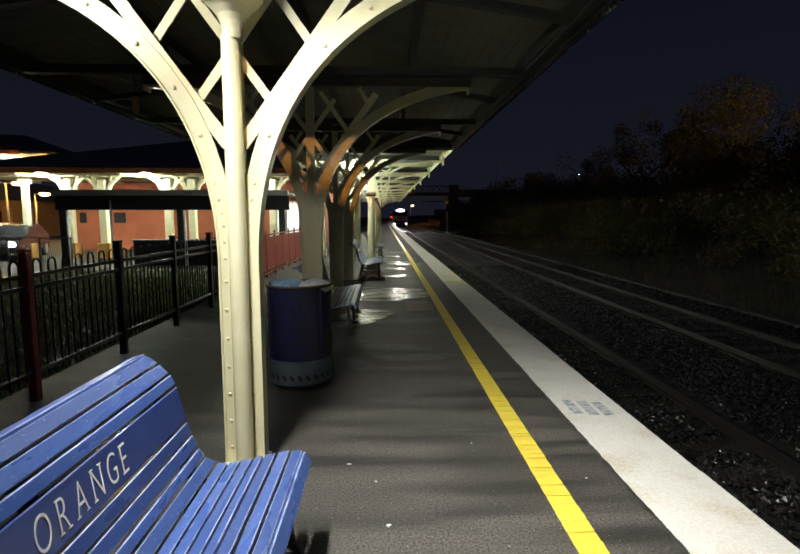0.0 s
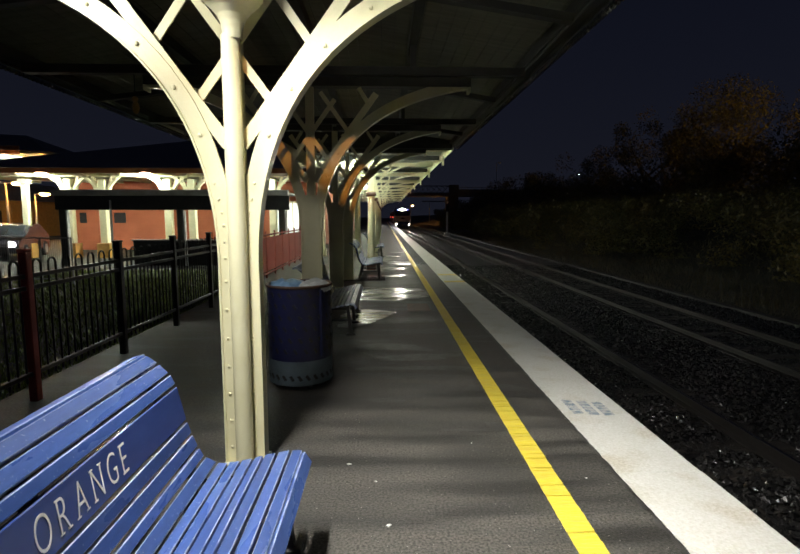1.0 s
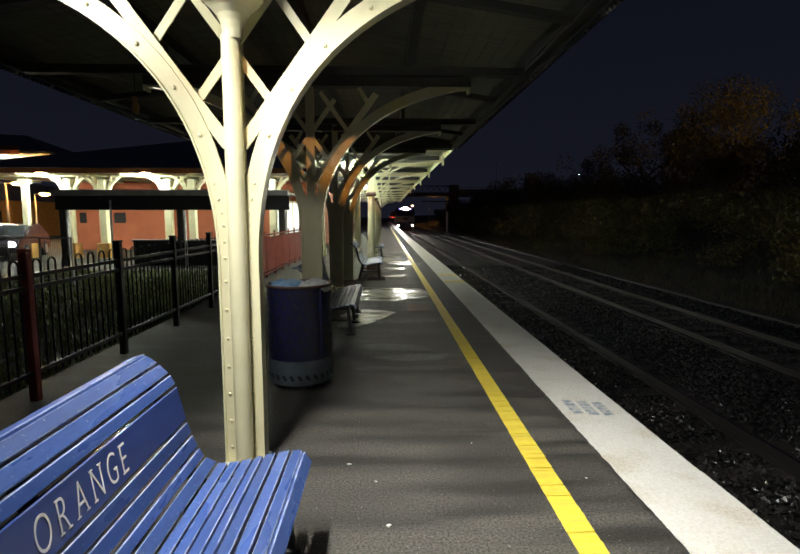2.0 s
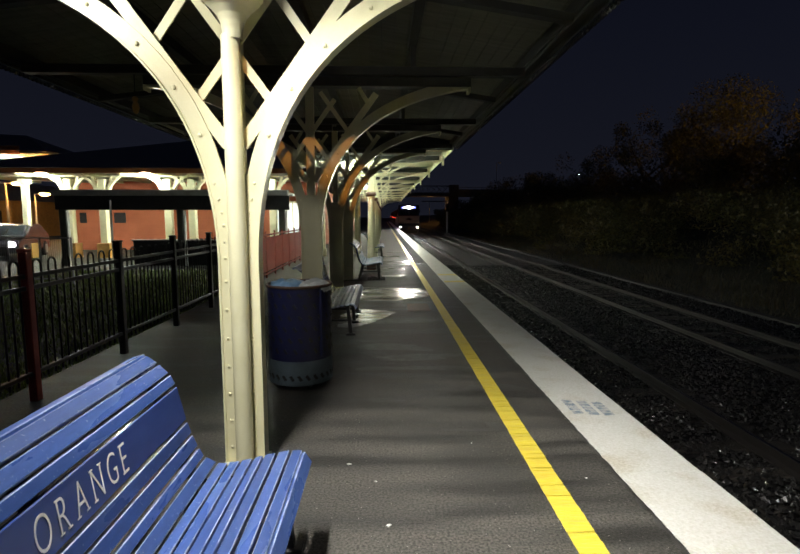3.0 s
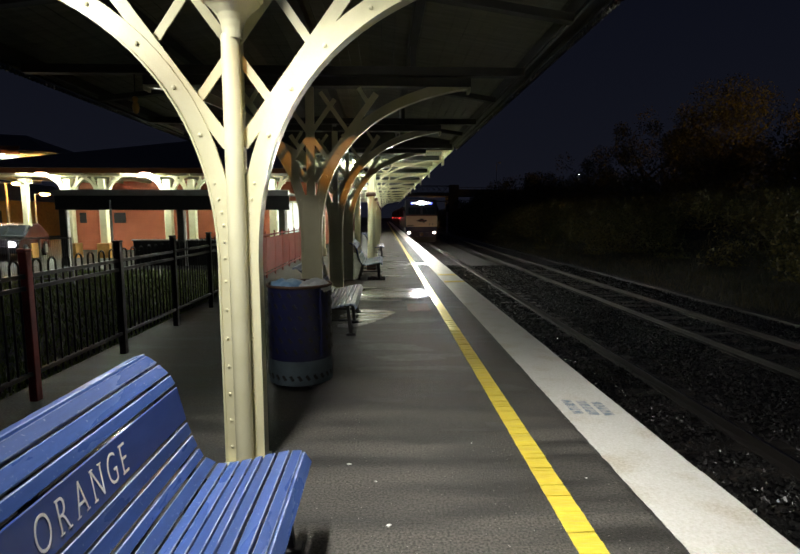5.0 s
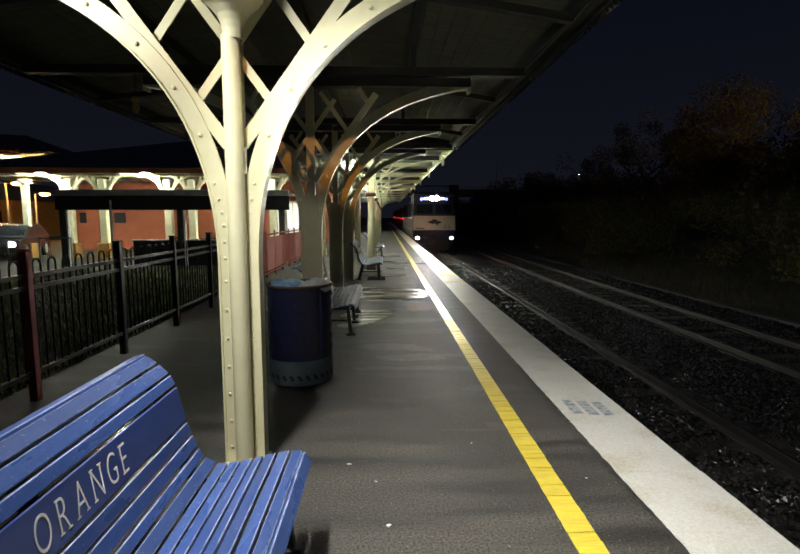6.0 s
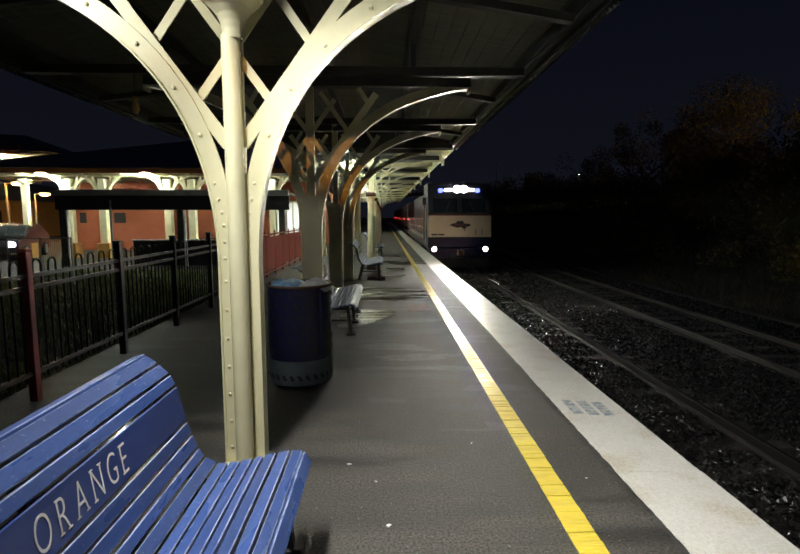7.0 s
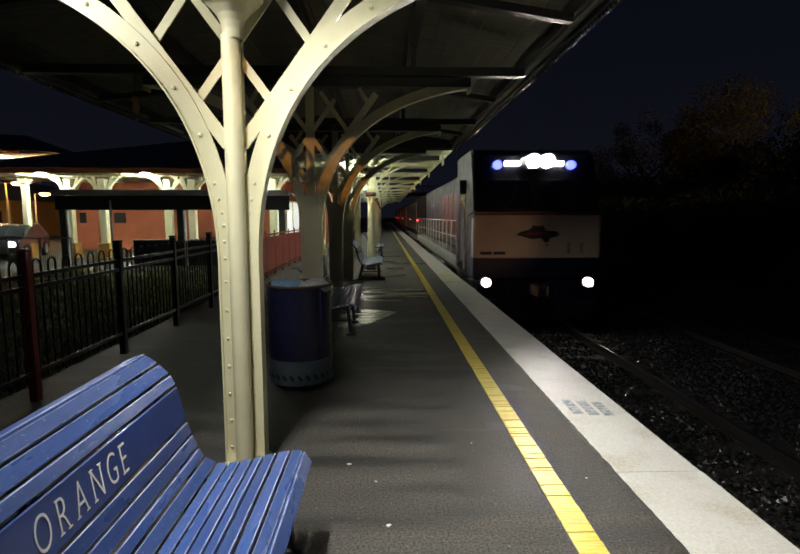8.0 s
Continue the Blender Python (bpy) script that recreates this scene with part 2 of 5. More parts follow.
def mesh(name, bm, mat, smooth=False):
    bmesh.ops.recalc_face_normals(bm, faces=bm.faces)
    me = bpy.data.meshes.new(name)
    bm.to_mesh(me)
    bm.free()
    me.materials.append(mat)
    if smooth:
        me.polygons.foreach_set("use_smooth", [True] * len(me.polygons))
        me.set_sharp_from_angle(angle=radians(40))
    return me


def part(name, bm, mat, parent, label="", smooth=False):
    ob = new(name, mesh(name, bm, mat, smooth))
    ob.parent = parent
    return tagged(ob, label)


def thing(name, place, label, category, group="", kind="", rz=0):
    ob = new(name)
    ob.matrix_world = pose(*place, 0, 0, rz)
    return tagged(ob, label, category, group, kind)


def solid(name, bm, mat, label, category, kind="structure", smooth=False):
    return tagged(new(name, mesh(name, bm, mat, smooth)), label, category, "", kind)


def B():
    return bmesh.new()


def bez(p, n=16):
    out = []
    for i in range(n + 1):
        t = i / n
        s = 1 - t
        out.append(tuple(s ** 3 * p[0][k] + 3 * s * s * t * p[1][k] + 3 * s * t * t * p[2][k] + t ** 3 * p[3][k] for k in (0, 1)))
    return out


# ---- ground, platform and tracks ----
EDGE, RAILZ, TRACK1, TRACK2 = 1.93, -1.0, 3.58, 7.62


def ground():
    bm = B()
    prof = [(-900, -0.2), (-3.4, -0.2), (-3.3, -1.3), (1.7, -1.3), (10.2, -1.3), (10.6, -1.25), (14, -1.0), (19, 0.6), (26, 1.6), (60, 3.0), (900, 3.0)]
    ys = (-400, -30, 0, 20, 40, 80, 160, 900)
    rows = [[bm.verts.new((x, y, z)) for x, z in prof] for y in ys]
    for a, b in zip(rows, rows[1:]):
        for i in range(len(prof) - 1):
            bm.faces.new((a[i], a[i + 1], b[i + 1], b[i]))
    solid("ground", bm, GRASS_GROUND, "dark grassy ground and cutting bank beside the railway", "ground")
    bm = box(B(), 1.9, -30, -1.29, 10.2, 160, -1.2)
    solid("ballast_bed", bm, BALLAST_BED, "bed of dark wet ballast under the two tracks", "ground")


def platform():
    solid("platform", box(B(), -3.25, -12, -1.28, 1.402, 150, 0.0), ASPHALT, "damp grey asphalt station platform with dark streaks", "platform")
    ob = thing("platform_edge", (0, 0, 0), "white-painted concrete coping along the platform edge", "platform edge", "", "structure")
    y = -12.0
    k = 0
    proto = mesh("coping_slab", box(B(), 1.4, -1.493, -0.16, EDGE, 1.494, 0.008, 0.003), COPING)
    while y < 150:
        s = new("coping_slab", proto)
        s.parent = ob
        s.location = (0.004 * math.sin(k * 2.1), y + 1.5, 0)
        y += 2.99
        k += 1
    part("edge_wall", box(B(), 1.403, -12, -1.28, EDGE - 0.09, 150, -0.16), CONCRETE, ob, "brick platform wall under the coping")
    for y in (12.25, 13.7):
        part("yellow_mark", box(B(), 1.44, y - 0.12, 0.0, EDGE - 0.01, y + 0.12, 0.012), YELLOW, ob, "faded yellow band across the coping")
    rng = random.Random(2)
    for c in range(3):
        y = 4.20 - 0.03 * c
        while y > 3.9 - 0.02 * c:
            w = rng.uniform(0.035, 0.06)
            x = 1.49 + 0.115 * c
            part("stencil_bar", box(B(), x, y - w, 0.0, x + 0.08, y, 0.0105), STENCIL, ob, "worn grey stencilled lettering")
            y -= w + 0.014
    bm = B()
    y0 = -12.0
    while y0 < 150:
        # worn thermoplastic: short lengths of uneven height with cracks across
        y1 = y0 + (rng.uniform(0.025, 0.085) if 1.0 < y0 < 16 else 0.8)
        gap = rng.choice((0.0, 0.004, 0.009)) if 1.0 < y0 < 16 else 0.0
        box(bm, 0.899 + rng.uniform(-0.0015, 0.0015), y0 + gap, 0.0, 1.038 + rng.uniform(-0.0015, 0.0015), y1, rng.uniform(0.0035, 0.0075))
        y0 = y1
    solid("yellow_line", bm, YELLOW, "yellow safety line painted along the platform", "line")


def seam():
    rng = random.Random(31)
    bm = B()
    pts = []
    y = -6.0
    while y < 30:
        pts.append((y, 1.397 - rng.uniform(0.005, 0.036), 1.401 + rng.uniform(-0.002, 0.008)))
        y += rng.uniform(0.02, 0.07) * (1 if y < 8 else 3)
    a = [bm.verts.new((p, y, 0.0105)) for y, p, q in pts]
    b = [bm.verts.new((q, y, 0.0105)) for y, p, q in pts]
    for i in range(len(pts) - 1):
        bm.faces.new((a[i], b[i], b[i + 1], a[i + 1]))
    solid("edge_seam", bm, STAIN, "ragged dark seam between asphalt and coping", "seam")


def track(x, label):
    ob = thing("track", (x, 0, RAILZ), label, "railway track", "tracks", "structure")
    prof = [(-0.07, -0.16), (0.07, -0.16), (0.07, -0.145), (0.012, -0.12), (0.012, -0.045), (0.036, -0.03), (0.036, -0.004), (0.03, 0), (-0.03, 0), (-0.036, -0.004), (-0.036, -0.03), (-0.012, -0.045), (-0.012, -0.12), (-0.07, -0.145)]
    for s in (-1, 1):
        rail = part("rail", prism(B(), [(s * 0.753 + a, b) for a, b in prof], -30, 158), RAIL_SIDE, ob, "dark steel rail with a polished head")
        crown = [(s * 0.753 + 0.034 * math.sin(a), 0.005 - 0.07 * (1 - math.cos(a * 0.55))) for a in [k * math.pi / 12 for k in range(-6, 7)]]
        part("rail_head", prism(B(), crown + [(s * 0.753 + 0.03, -0.03), (s * 0.753 - 0.03, -0.03)], -30, 158), RAIL_STEEL, rail, "bright polished running surface", True)
    me = mesh("sleeper", box(B(), -1.25, -0.115, -0.29, 1.25, 0.115, -0.163, 0.012), SLEEPER)
    for i in range(150):
        s = new("sleeper", me)
        s.parent = ob
        s.location = (0.03 * math.sin(i * 3.7), -2 + i * 0.65, 0)
        s.rotation_euler = (0, 0, 0.012 * math.sin(i * 5.3))


def stones():
    rng = np.random.default_rng(3)
    n = 62000
    y = 2.5 + 26 * rng.random(n) ** 1.35
    x = rng.uniform(1.98, 10.2, n)
    r = rng.uniform(0.018, 0.042, n)
    base = np.array([(1, 0, 0), (-1, 0, 0), (0, 1, 0), (0, -1, 0), (0, 0, 1), (0, 0, -1)], float)
    tri = np.array([(0, 2, 4), (2, 1, 4), (1, 3, 4), (3, 0, 4), (2, 0, 5), (1, 2, 5), (3, 1, 5), (0, 3, 5)])
    v = base[None] * r[:, None, None] * rng.uniform(0.6, 1.35, (n, 6, 1)) + rng.normal(0, 0.25, (n, 6, 3)) * r[:, None, None]
    a = rng.uniform(0, 6.283, n)
    c, s = np.cos(a)[:, None], np.sin(a)[:, None]
    v = np.stack([v[..., 0] * c - v[..., 1] * s, v[..., 0] * s + v[..., 1] * c, v[..., 2] * 0.8], -1)
    hump = 0.03 * np.sin(x * 2.3) + 0.02 * np.sin(y * 3.1)
    v += np.stack([x, y, RAILZ - 0.165 + hump * 0.6], -1)[:, None, :]
    f = (tri[None] + (np.arange(n) * 6)[:, None, None]).reshape(-1, 3)
    me = bpy.data.meshes.new("ballast_stones")
    me.from_pydata(v.reshape(-1, 3).tolist(), [], f.tolist())
    me.materials.append(BALLAST)
    tagged(new("ballast_stones", me), "wet grey crushed-rock ballast round the sleepers", "ballast", "", "stuff")


def grit():
    rng = np.random.default_rng(17)
    n = 3600
    x, y = rng.uniform(-2.6, 1.36, n), 1.4 + 8.5 * rng.random(n) ** 1.2
    r = rng.uniform(0.0015, 0.0042, n)
    base = np.array([(1, 0, 0), (-0.6, 0.8, 0), (-0.6, -0.8, 0), (0, 0, 0.9)], float)
    v = base[None] * r[:, None, None] * rng.uniform(0.6, 1.4, (n, 4, 1)) + np.stack([x, y, np.full(n, 0.0005)], -1)[:, None, :]
    tri = np.array([(0, 1, 3), (1, 2, 3), (2, 0, 3)])
    me = bpy.data.meshes.new("platform_grit")
    me.from_pydata(v.reshape(-1, 3).tolist(), [], (tri[None] + (np.arange(n) * 4)[:, None, None]).reshape(-1, 3).tolist())
    me.materials.append(GRIT)
    tagged(new("platform_grit", me), "loose pale grit scattered on the platform", "grit", "", "stuff")


def blob(name, cx, cy, rx, ry, seed, label, mat=None):
    """A thin wet patch with an uneven outline."""
    rng = random.Random(seed)
    ph = [rng.uniform(0, 6.28) for _ in range(4)]
    bm = B()
    vs = []
    for i in range(40):
        a = i / 40 * 2 * math.pi
        k = 1 + 0.18 * math.sin(2 * a + ph[0]) + 0.12 * math.sin(3 * a + ph[1]) + 0.07 * math.sin(5 * a + ph[2]) + 0.05 * math.sin(9 * a + ph[3])
        sq = 1 / max(abs(math.cos(a)), abs(math.sin(a))) ** 0.6
        vs.append(bm.verts.new((cx + rx * k * sq * math.cos(a), cy + ry * k * sq * math.sin(a), 0.004)))
    bm.faces.new(vs)
    solid(name, bm, mat or WET, label, "puddle")


ground()
platform()
seam()
track(TRACK1, "near railway track with bright rails on dark sleepers")
track(TRACK2, "far railway track with bright rails on dark sleepers")
stones()
grit()
solid("drain_kerb", box(B(), 10.35, -20, -1.3, 10.6, 120, -1.14, 0.02), BALLAST_BED, "low dark kerb along the far side of the ballast", "kerb")
# ---- near platform canopy ----
COLX, COLY = -0.869, (3.13, 6.3, 9.5, 12.75)


def roof_line(x):
    """Height of the lining: level over the columns, falling to both eaves."""
    return 3.42 + 0.34 * max(0.0, 1 - max(0.0, abs(x + 1.0) - 0.7) / 2.1)


def canopy():
    ob = thing("canopy", (0, 0, 0), "dark boarded platform canopy with a scalloped edge", "canopy", "", "structure")
    x0, x1, ya, yb = -4.24, 1.80, -6.0, 13.3
    bm = B()
    n = 40
    for i in range(n):
        a, b = x0 + (x1 - x0) * i / n, x0 + (x1 - x0) * (i + 1) / n - 0.006
        prism(bm, [(a, roof_line(a)), (b, roof_line(b)), (b, roof_line(b) + 0.022), (a, roof_line(a) + 0.022)], ya, yb)
    part("ceiling_lining", bm, CEILING, ob, "dark boarded canopy lining")
    xs = [x0 - 0.05 + (x1 - x0 + 0.1) * i / 24 for i in range(25)]
    part("roof_sheet", prism(B(), [(x, roof_line(x) + 0.03) for x in xs] + [(x, roof_line(x) + 0.06) for x in xs[::-1]], ya, yb), ROOF, ob, "corrugated roof sheet")
    for x in (x0 + 0.09, -2.5, COLX, 0.35, x1 - 0.09):
        z = roof_line(x)
        part("purlin", box(B(), x - 0.05, ya, z - 0.14, x + 0.05, yb, z - 0.012, 0.006), BEAM, ob, "dark steel purlin")
    for y in COLY + (-0.05, -3.9):
        part("cross_beam", box(B(), x0 + 0.15, y - 0.06, 3.17, x1 - 0.15, y + 0.06, 3.268, 0.006), BEAM, ob, "dark steel cross beam")
        for s in (-1, 1):
            x = 0.35 if s > 0 else -2.5
            part("roof_strut", box(B(), x - 0.03, y - 0.03, 3.268, x + 0.03, y + 0.03, roof_line(x) - 0.141), BEAM, ob)
    for y in [0.5 * (a + b) for a, b in zip(COLY, COLY[1:])]:
        for s in (-1, 1):
            a, b = COLX + s * 0.4, (x1 if s > 0 else x0) - s * 0.15
            part("rafter", bar(B(), (a, y, roof_line(a) - 0.19), (b, y, roof_line(b) - 0.19), 0.07, 0.09), BEAM, ob, "dark sloping rafter")
    part("gable_end", prism(B(), [(x, 3.3) for x in xs] + [(x, roof_line(x) + 0.06) for x in xs[::-1]], yb + 0.002, yb + 0.008), BEAM, ob, "dark boarded gable end")
    # added unseen board: cuts off the yard lamp's upper light on the columns
    part("end_light_blocker", box(B(), x0, ya - 0.02, 2.56, x1, ya - 0.002, 3.5), BEAM, ob, "added unseen board that blocks lamp light at the canopy end")
    for x, s in ((x0, -1), (x1, 1)):
        fascia = part("fascia", box(B(), x - 0.012, ya, 3.24, x + 0.012, yb, 3.46), BEAM, ob, "dark fascia along the canopy edge")
        part("eaves_gutter", box(B(), x - s * 0.11, ya, 3.27, x - s * 0.014, yb, 3.34, 0.01), BEAM, ob, "dark boxed eaves gutter")
        bm = B()
        k = int((yb - ya) / 0.076)
        for i in range(k):
            y = ya + i * 0.076
            cyl(bm, (x + s * 0.03 - 0.014, y + 0.038, 3.218), (x + s * 0.03 + 0.014, y + 0.038, 3.218), 0.03, seg=20)
        tagged(part("scallop_row", bm, GALV, fascia, "row of scalloped galvanised sheet ends"), kind="stuff")


def lattice_column(y, label, piped):
    """A riveted column with a downpipe and two curved lattice brackets across the platform."""
    ob = thing("canopy_column", (COLX, y, 0), label, "column", "canopy columns")
    arch = [(0.110, 0.02), (0.110, 0.6)] + bez([(0.110, 1.15), (0.08, 2.0), (0.40, 2.84), (1.89, 3.06)], 26)
    # the shaft: two plates with riveted angles, and a web behind
    for s in (-1, 1):
        bm = B()
        for z in (0.12, 0.29, 0.46, 0.635, 0.81, 0.985, 1.16, 1.30, 1.40, 1.496, 1.571, 1.649, 1.743):
            ball(bm, (s * ((0.062 if s > 0 else 0.082) + max(0.0, 0.21 * (z - 1.53))), 0.012, z), 0.010, 8, (1, 0.8, 1))
        part("rivets", bm, CREAM, ob, "row of domed rivets")
        # curved bracket
        low = [(s * a, b) for a, b in arch]
        bm = B()
        up = []
        for i, (a, b) in enumerate(arch):
            j, k = max(i - 1, 0), min(i + 1, len(arch) - 1)
            t = Vector((arch[k][0] - arch[j][0], arch[k][1] - arch[j][1])).normalized()
            w = 0.10 if b > 1.6 else 0.05 + 0.05 * max(0.0, (b - 1.2) / 0.4)
            up.append((s * (a - t.y * w), b + t.x * w))
        strip(bm, low, up, 0.012, 0.035)
        part("arch_plate", bm, CREAM, ob, "curved cream arch plate")
        lip = []
        for i, (a, b) in enumerate(arch):
            j, k = max(i - 1, 0), min(i + 1, len(arch) - 1)
            t = Vector((arch[k][0] - arch[j][0], arch[k][1] - arch[j][1])).normalized()
            lip.append((s * (a + t.y * 0.012), b - t.x * 0.012))
        part("arch_flange", strip(B(), lip, low, 0.0, 0.11), CREAM, ob, "curved flange under the arch")
        # straight arm that meets the arch, and the lattice
        part("arm", bar(B(), (s * 0.04, 0.03, 1.965), (s * 0.786, 0.03, 2.98), 0.075, 0.02), CREAM, ob)
        part("lattice_bar", bar(B(), (s * 0.21, 0.045, 2.224), (s * -0.30, 0.045, 2.917), 0.052, 0.012), CREAM, ob)
        part("lattice_bar", bar(B(), (s * 0.485, 0.05, 2.50), (s * 0.13, 0.05, 3.0), 0.05, 0.012), CREAM, ob)
        part("lattice_bar", bar(B(), (s * 0.70, 0.045, 2.86), (s * 0.58, 0.045, 3.05), 0.05, 0.012), CREAM, ob)
        part("gusset", prism(B(), [(s * 0.05, 1.15), (s * 0.10, 1.2), (s * 0.11, 1.6), (s * 0.10, 1.78), (s * 0.05, 1.72)], 0.014, 0.034), CREAM, ob)
        bm = B()
        for i in (11, 14, 17, 20):
            (a, b), (c, d) = arch[i], arch[i + 1]
            t = Vector((c - a, d - b)).normalized()
            ball(bm, (s * (a - t.y * 0.045), 0.009, b + t.x * 0.045), 0.014, 8, (1, 0.6, 1))
        part("bolt_heads", bm, CREAM, ob, "domed bolt heads")
        part("top_chord", box(B(), s * 0.04, 0.0, 3.06, s * 1.9, 0.15, 3.165, 0.004), BEAM, ob)
        part("bracket_end", box(B(), s * 1.87, 0.0, 3.0, s * 1.9, 0.15, 3.06, 0.003), CREAM, ob)
    part("web_plate", box(B(), -0.098, 0.04, 0.0, 0.098, 0.06, 1.8), CREAM, ob)
    part("king_post", box(B(), -0.05, 0.04, 1.8, 0.05, 0.09, 3.06, 0.004), CREAM, ob)
    part("base_plate", box(B(), -0.13, -0.08, 0.0, 0.13, 0.16, 0.02, 0.005), CREAM_WORN, ob)
    if not piped:
        part("cover_plate", box(B(), -0.1, 0.004, 0.02, 0.1, 0.011, 1.8, 0.002), CREAM, ob, "flat cream face plate")
        return ob
    pipe = part("downpipe", cyl(B(), (0.008, -0.030, 0.02), (0.008, -0.030, 2.56), 0.053, seg=24), CREAM, ob, "round cream rainwater pipe", True)
    bm = B()
    flare = ((2.54, 0.053), (2.59, 0.058), (2.63, 0.068), (2.665, 0.084), (2.70, 0.112), (2.74, 0.158))
    for (z, r), (z2, r2) in zip(flare, flare[1:]):
        cyl(bm, (0.022, -0.030, z), (0.022, -0.030, z2), r, r2, 24, caps=False)
    box(bm, -0.15, -0.185, 2.735, 0.195, 0.0, 2.96, 0.012)
    box(bm, -0.165, -0.2, 2.93, 0.21, 0.0, 2.97, 0.006)
    part("rainwater_head", bm, CREAM, pipe, "cream box-shaped rainwater head", True)
    return ob


canopy()
lattice_column(COLY[0], "cream riveted lattice column with downpipe and curved brackets", True)
second = lattice_column(COLY[1], "cream riveted lattice column with curved canopy brackets", False)
for y in COLY[2:]:
    copy_thing(second, pose(COLX, y, 0))


# ---- benches ----
def station_letters(word, cap, length):
    """Painted capitals with small foot and head strokes, centred, each letter cap high."""
    feet = {"R": ((0, 0), (1, 0), (0, 1)), "A": ((0, 0), (1, 0)), "N": ((0, 0), (0, 1), (1, 1)), "E": ((0, 0), (0, 1))}
    bm, cursor, ends = B(), 0.0, []
    for ch in word:
        cu = bpy.data.curves.new("lettering", "FONT")
        cu.body, cu.size, cu.extrude, cu.offset = ch, 0.15, 0.0006, -0.0024
        tmp = bpy.data.objects.new("lettering", cu)
        scene.collection.objects.link(tmp)
        me = bpy.data.meshes.new_from_object(tmp.evaluated_get(bpy.context.evaluated_depsgraph_get()))
        bpy.data.objects.remove(tmp)
        xs, ys = [v.co.x for v in me.vertices], [v.co.y for v in me.vertices]
        x0, y0, k = min(xs), min(ys), cap / (max(ys) - min(ys))
        w = (max(xs) - x0) * k * 0.74
        for v in me.vertices:
            v.co.x, v.co.y = cursor + (v.co.x - x0) * k * 0.74, (v.co.y - y0) * k - cap / 2
        bm.from_mesh(me)
        for a, b in feet.get(ch, ()):
            x, y = cursor + (0.006 if a == 0 else w - 0.006), -cap / 2 + 0.0025 if b == 0 else cap / 2 - 0.0025
            box(bm, x - 0.012, y - 0.0025, -0.0006, x + 0.012, y + 0.0025, 0.0006)
        cursor += w + 0.042
    k, mid = length / (cursor - 0.042), (cursor - 0.042) / 2
    for v in bm.verts:
        v.co.x = (v.co.x - mid) * k + 0.14 * v.co.y
    return mesh("lettering", bm, WHITE_PAINT)


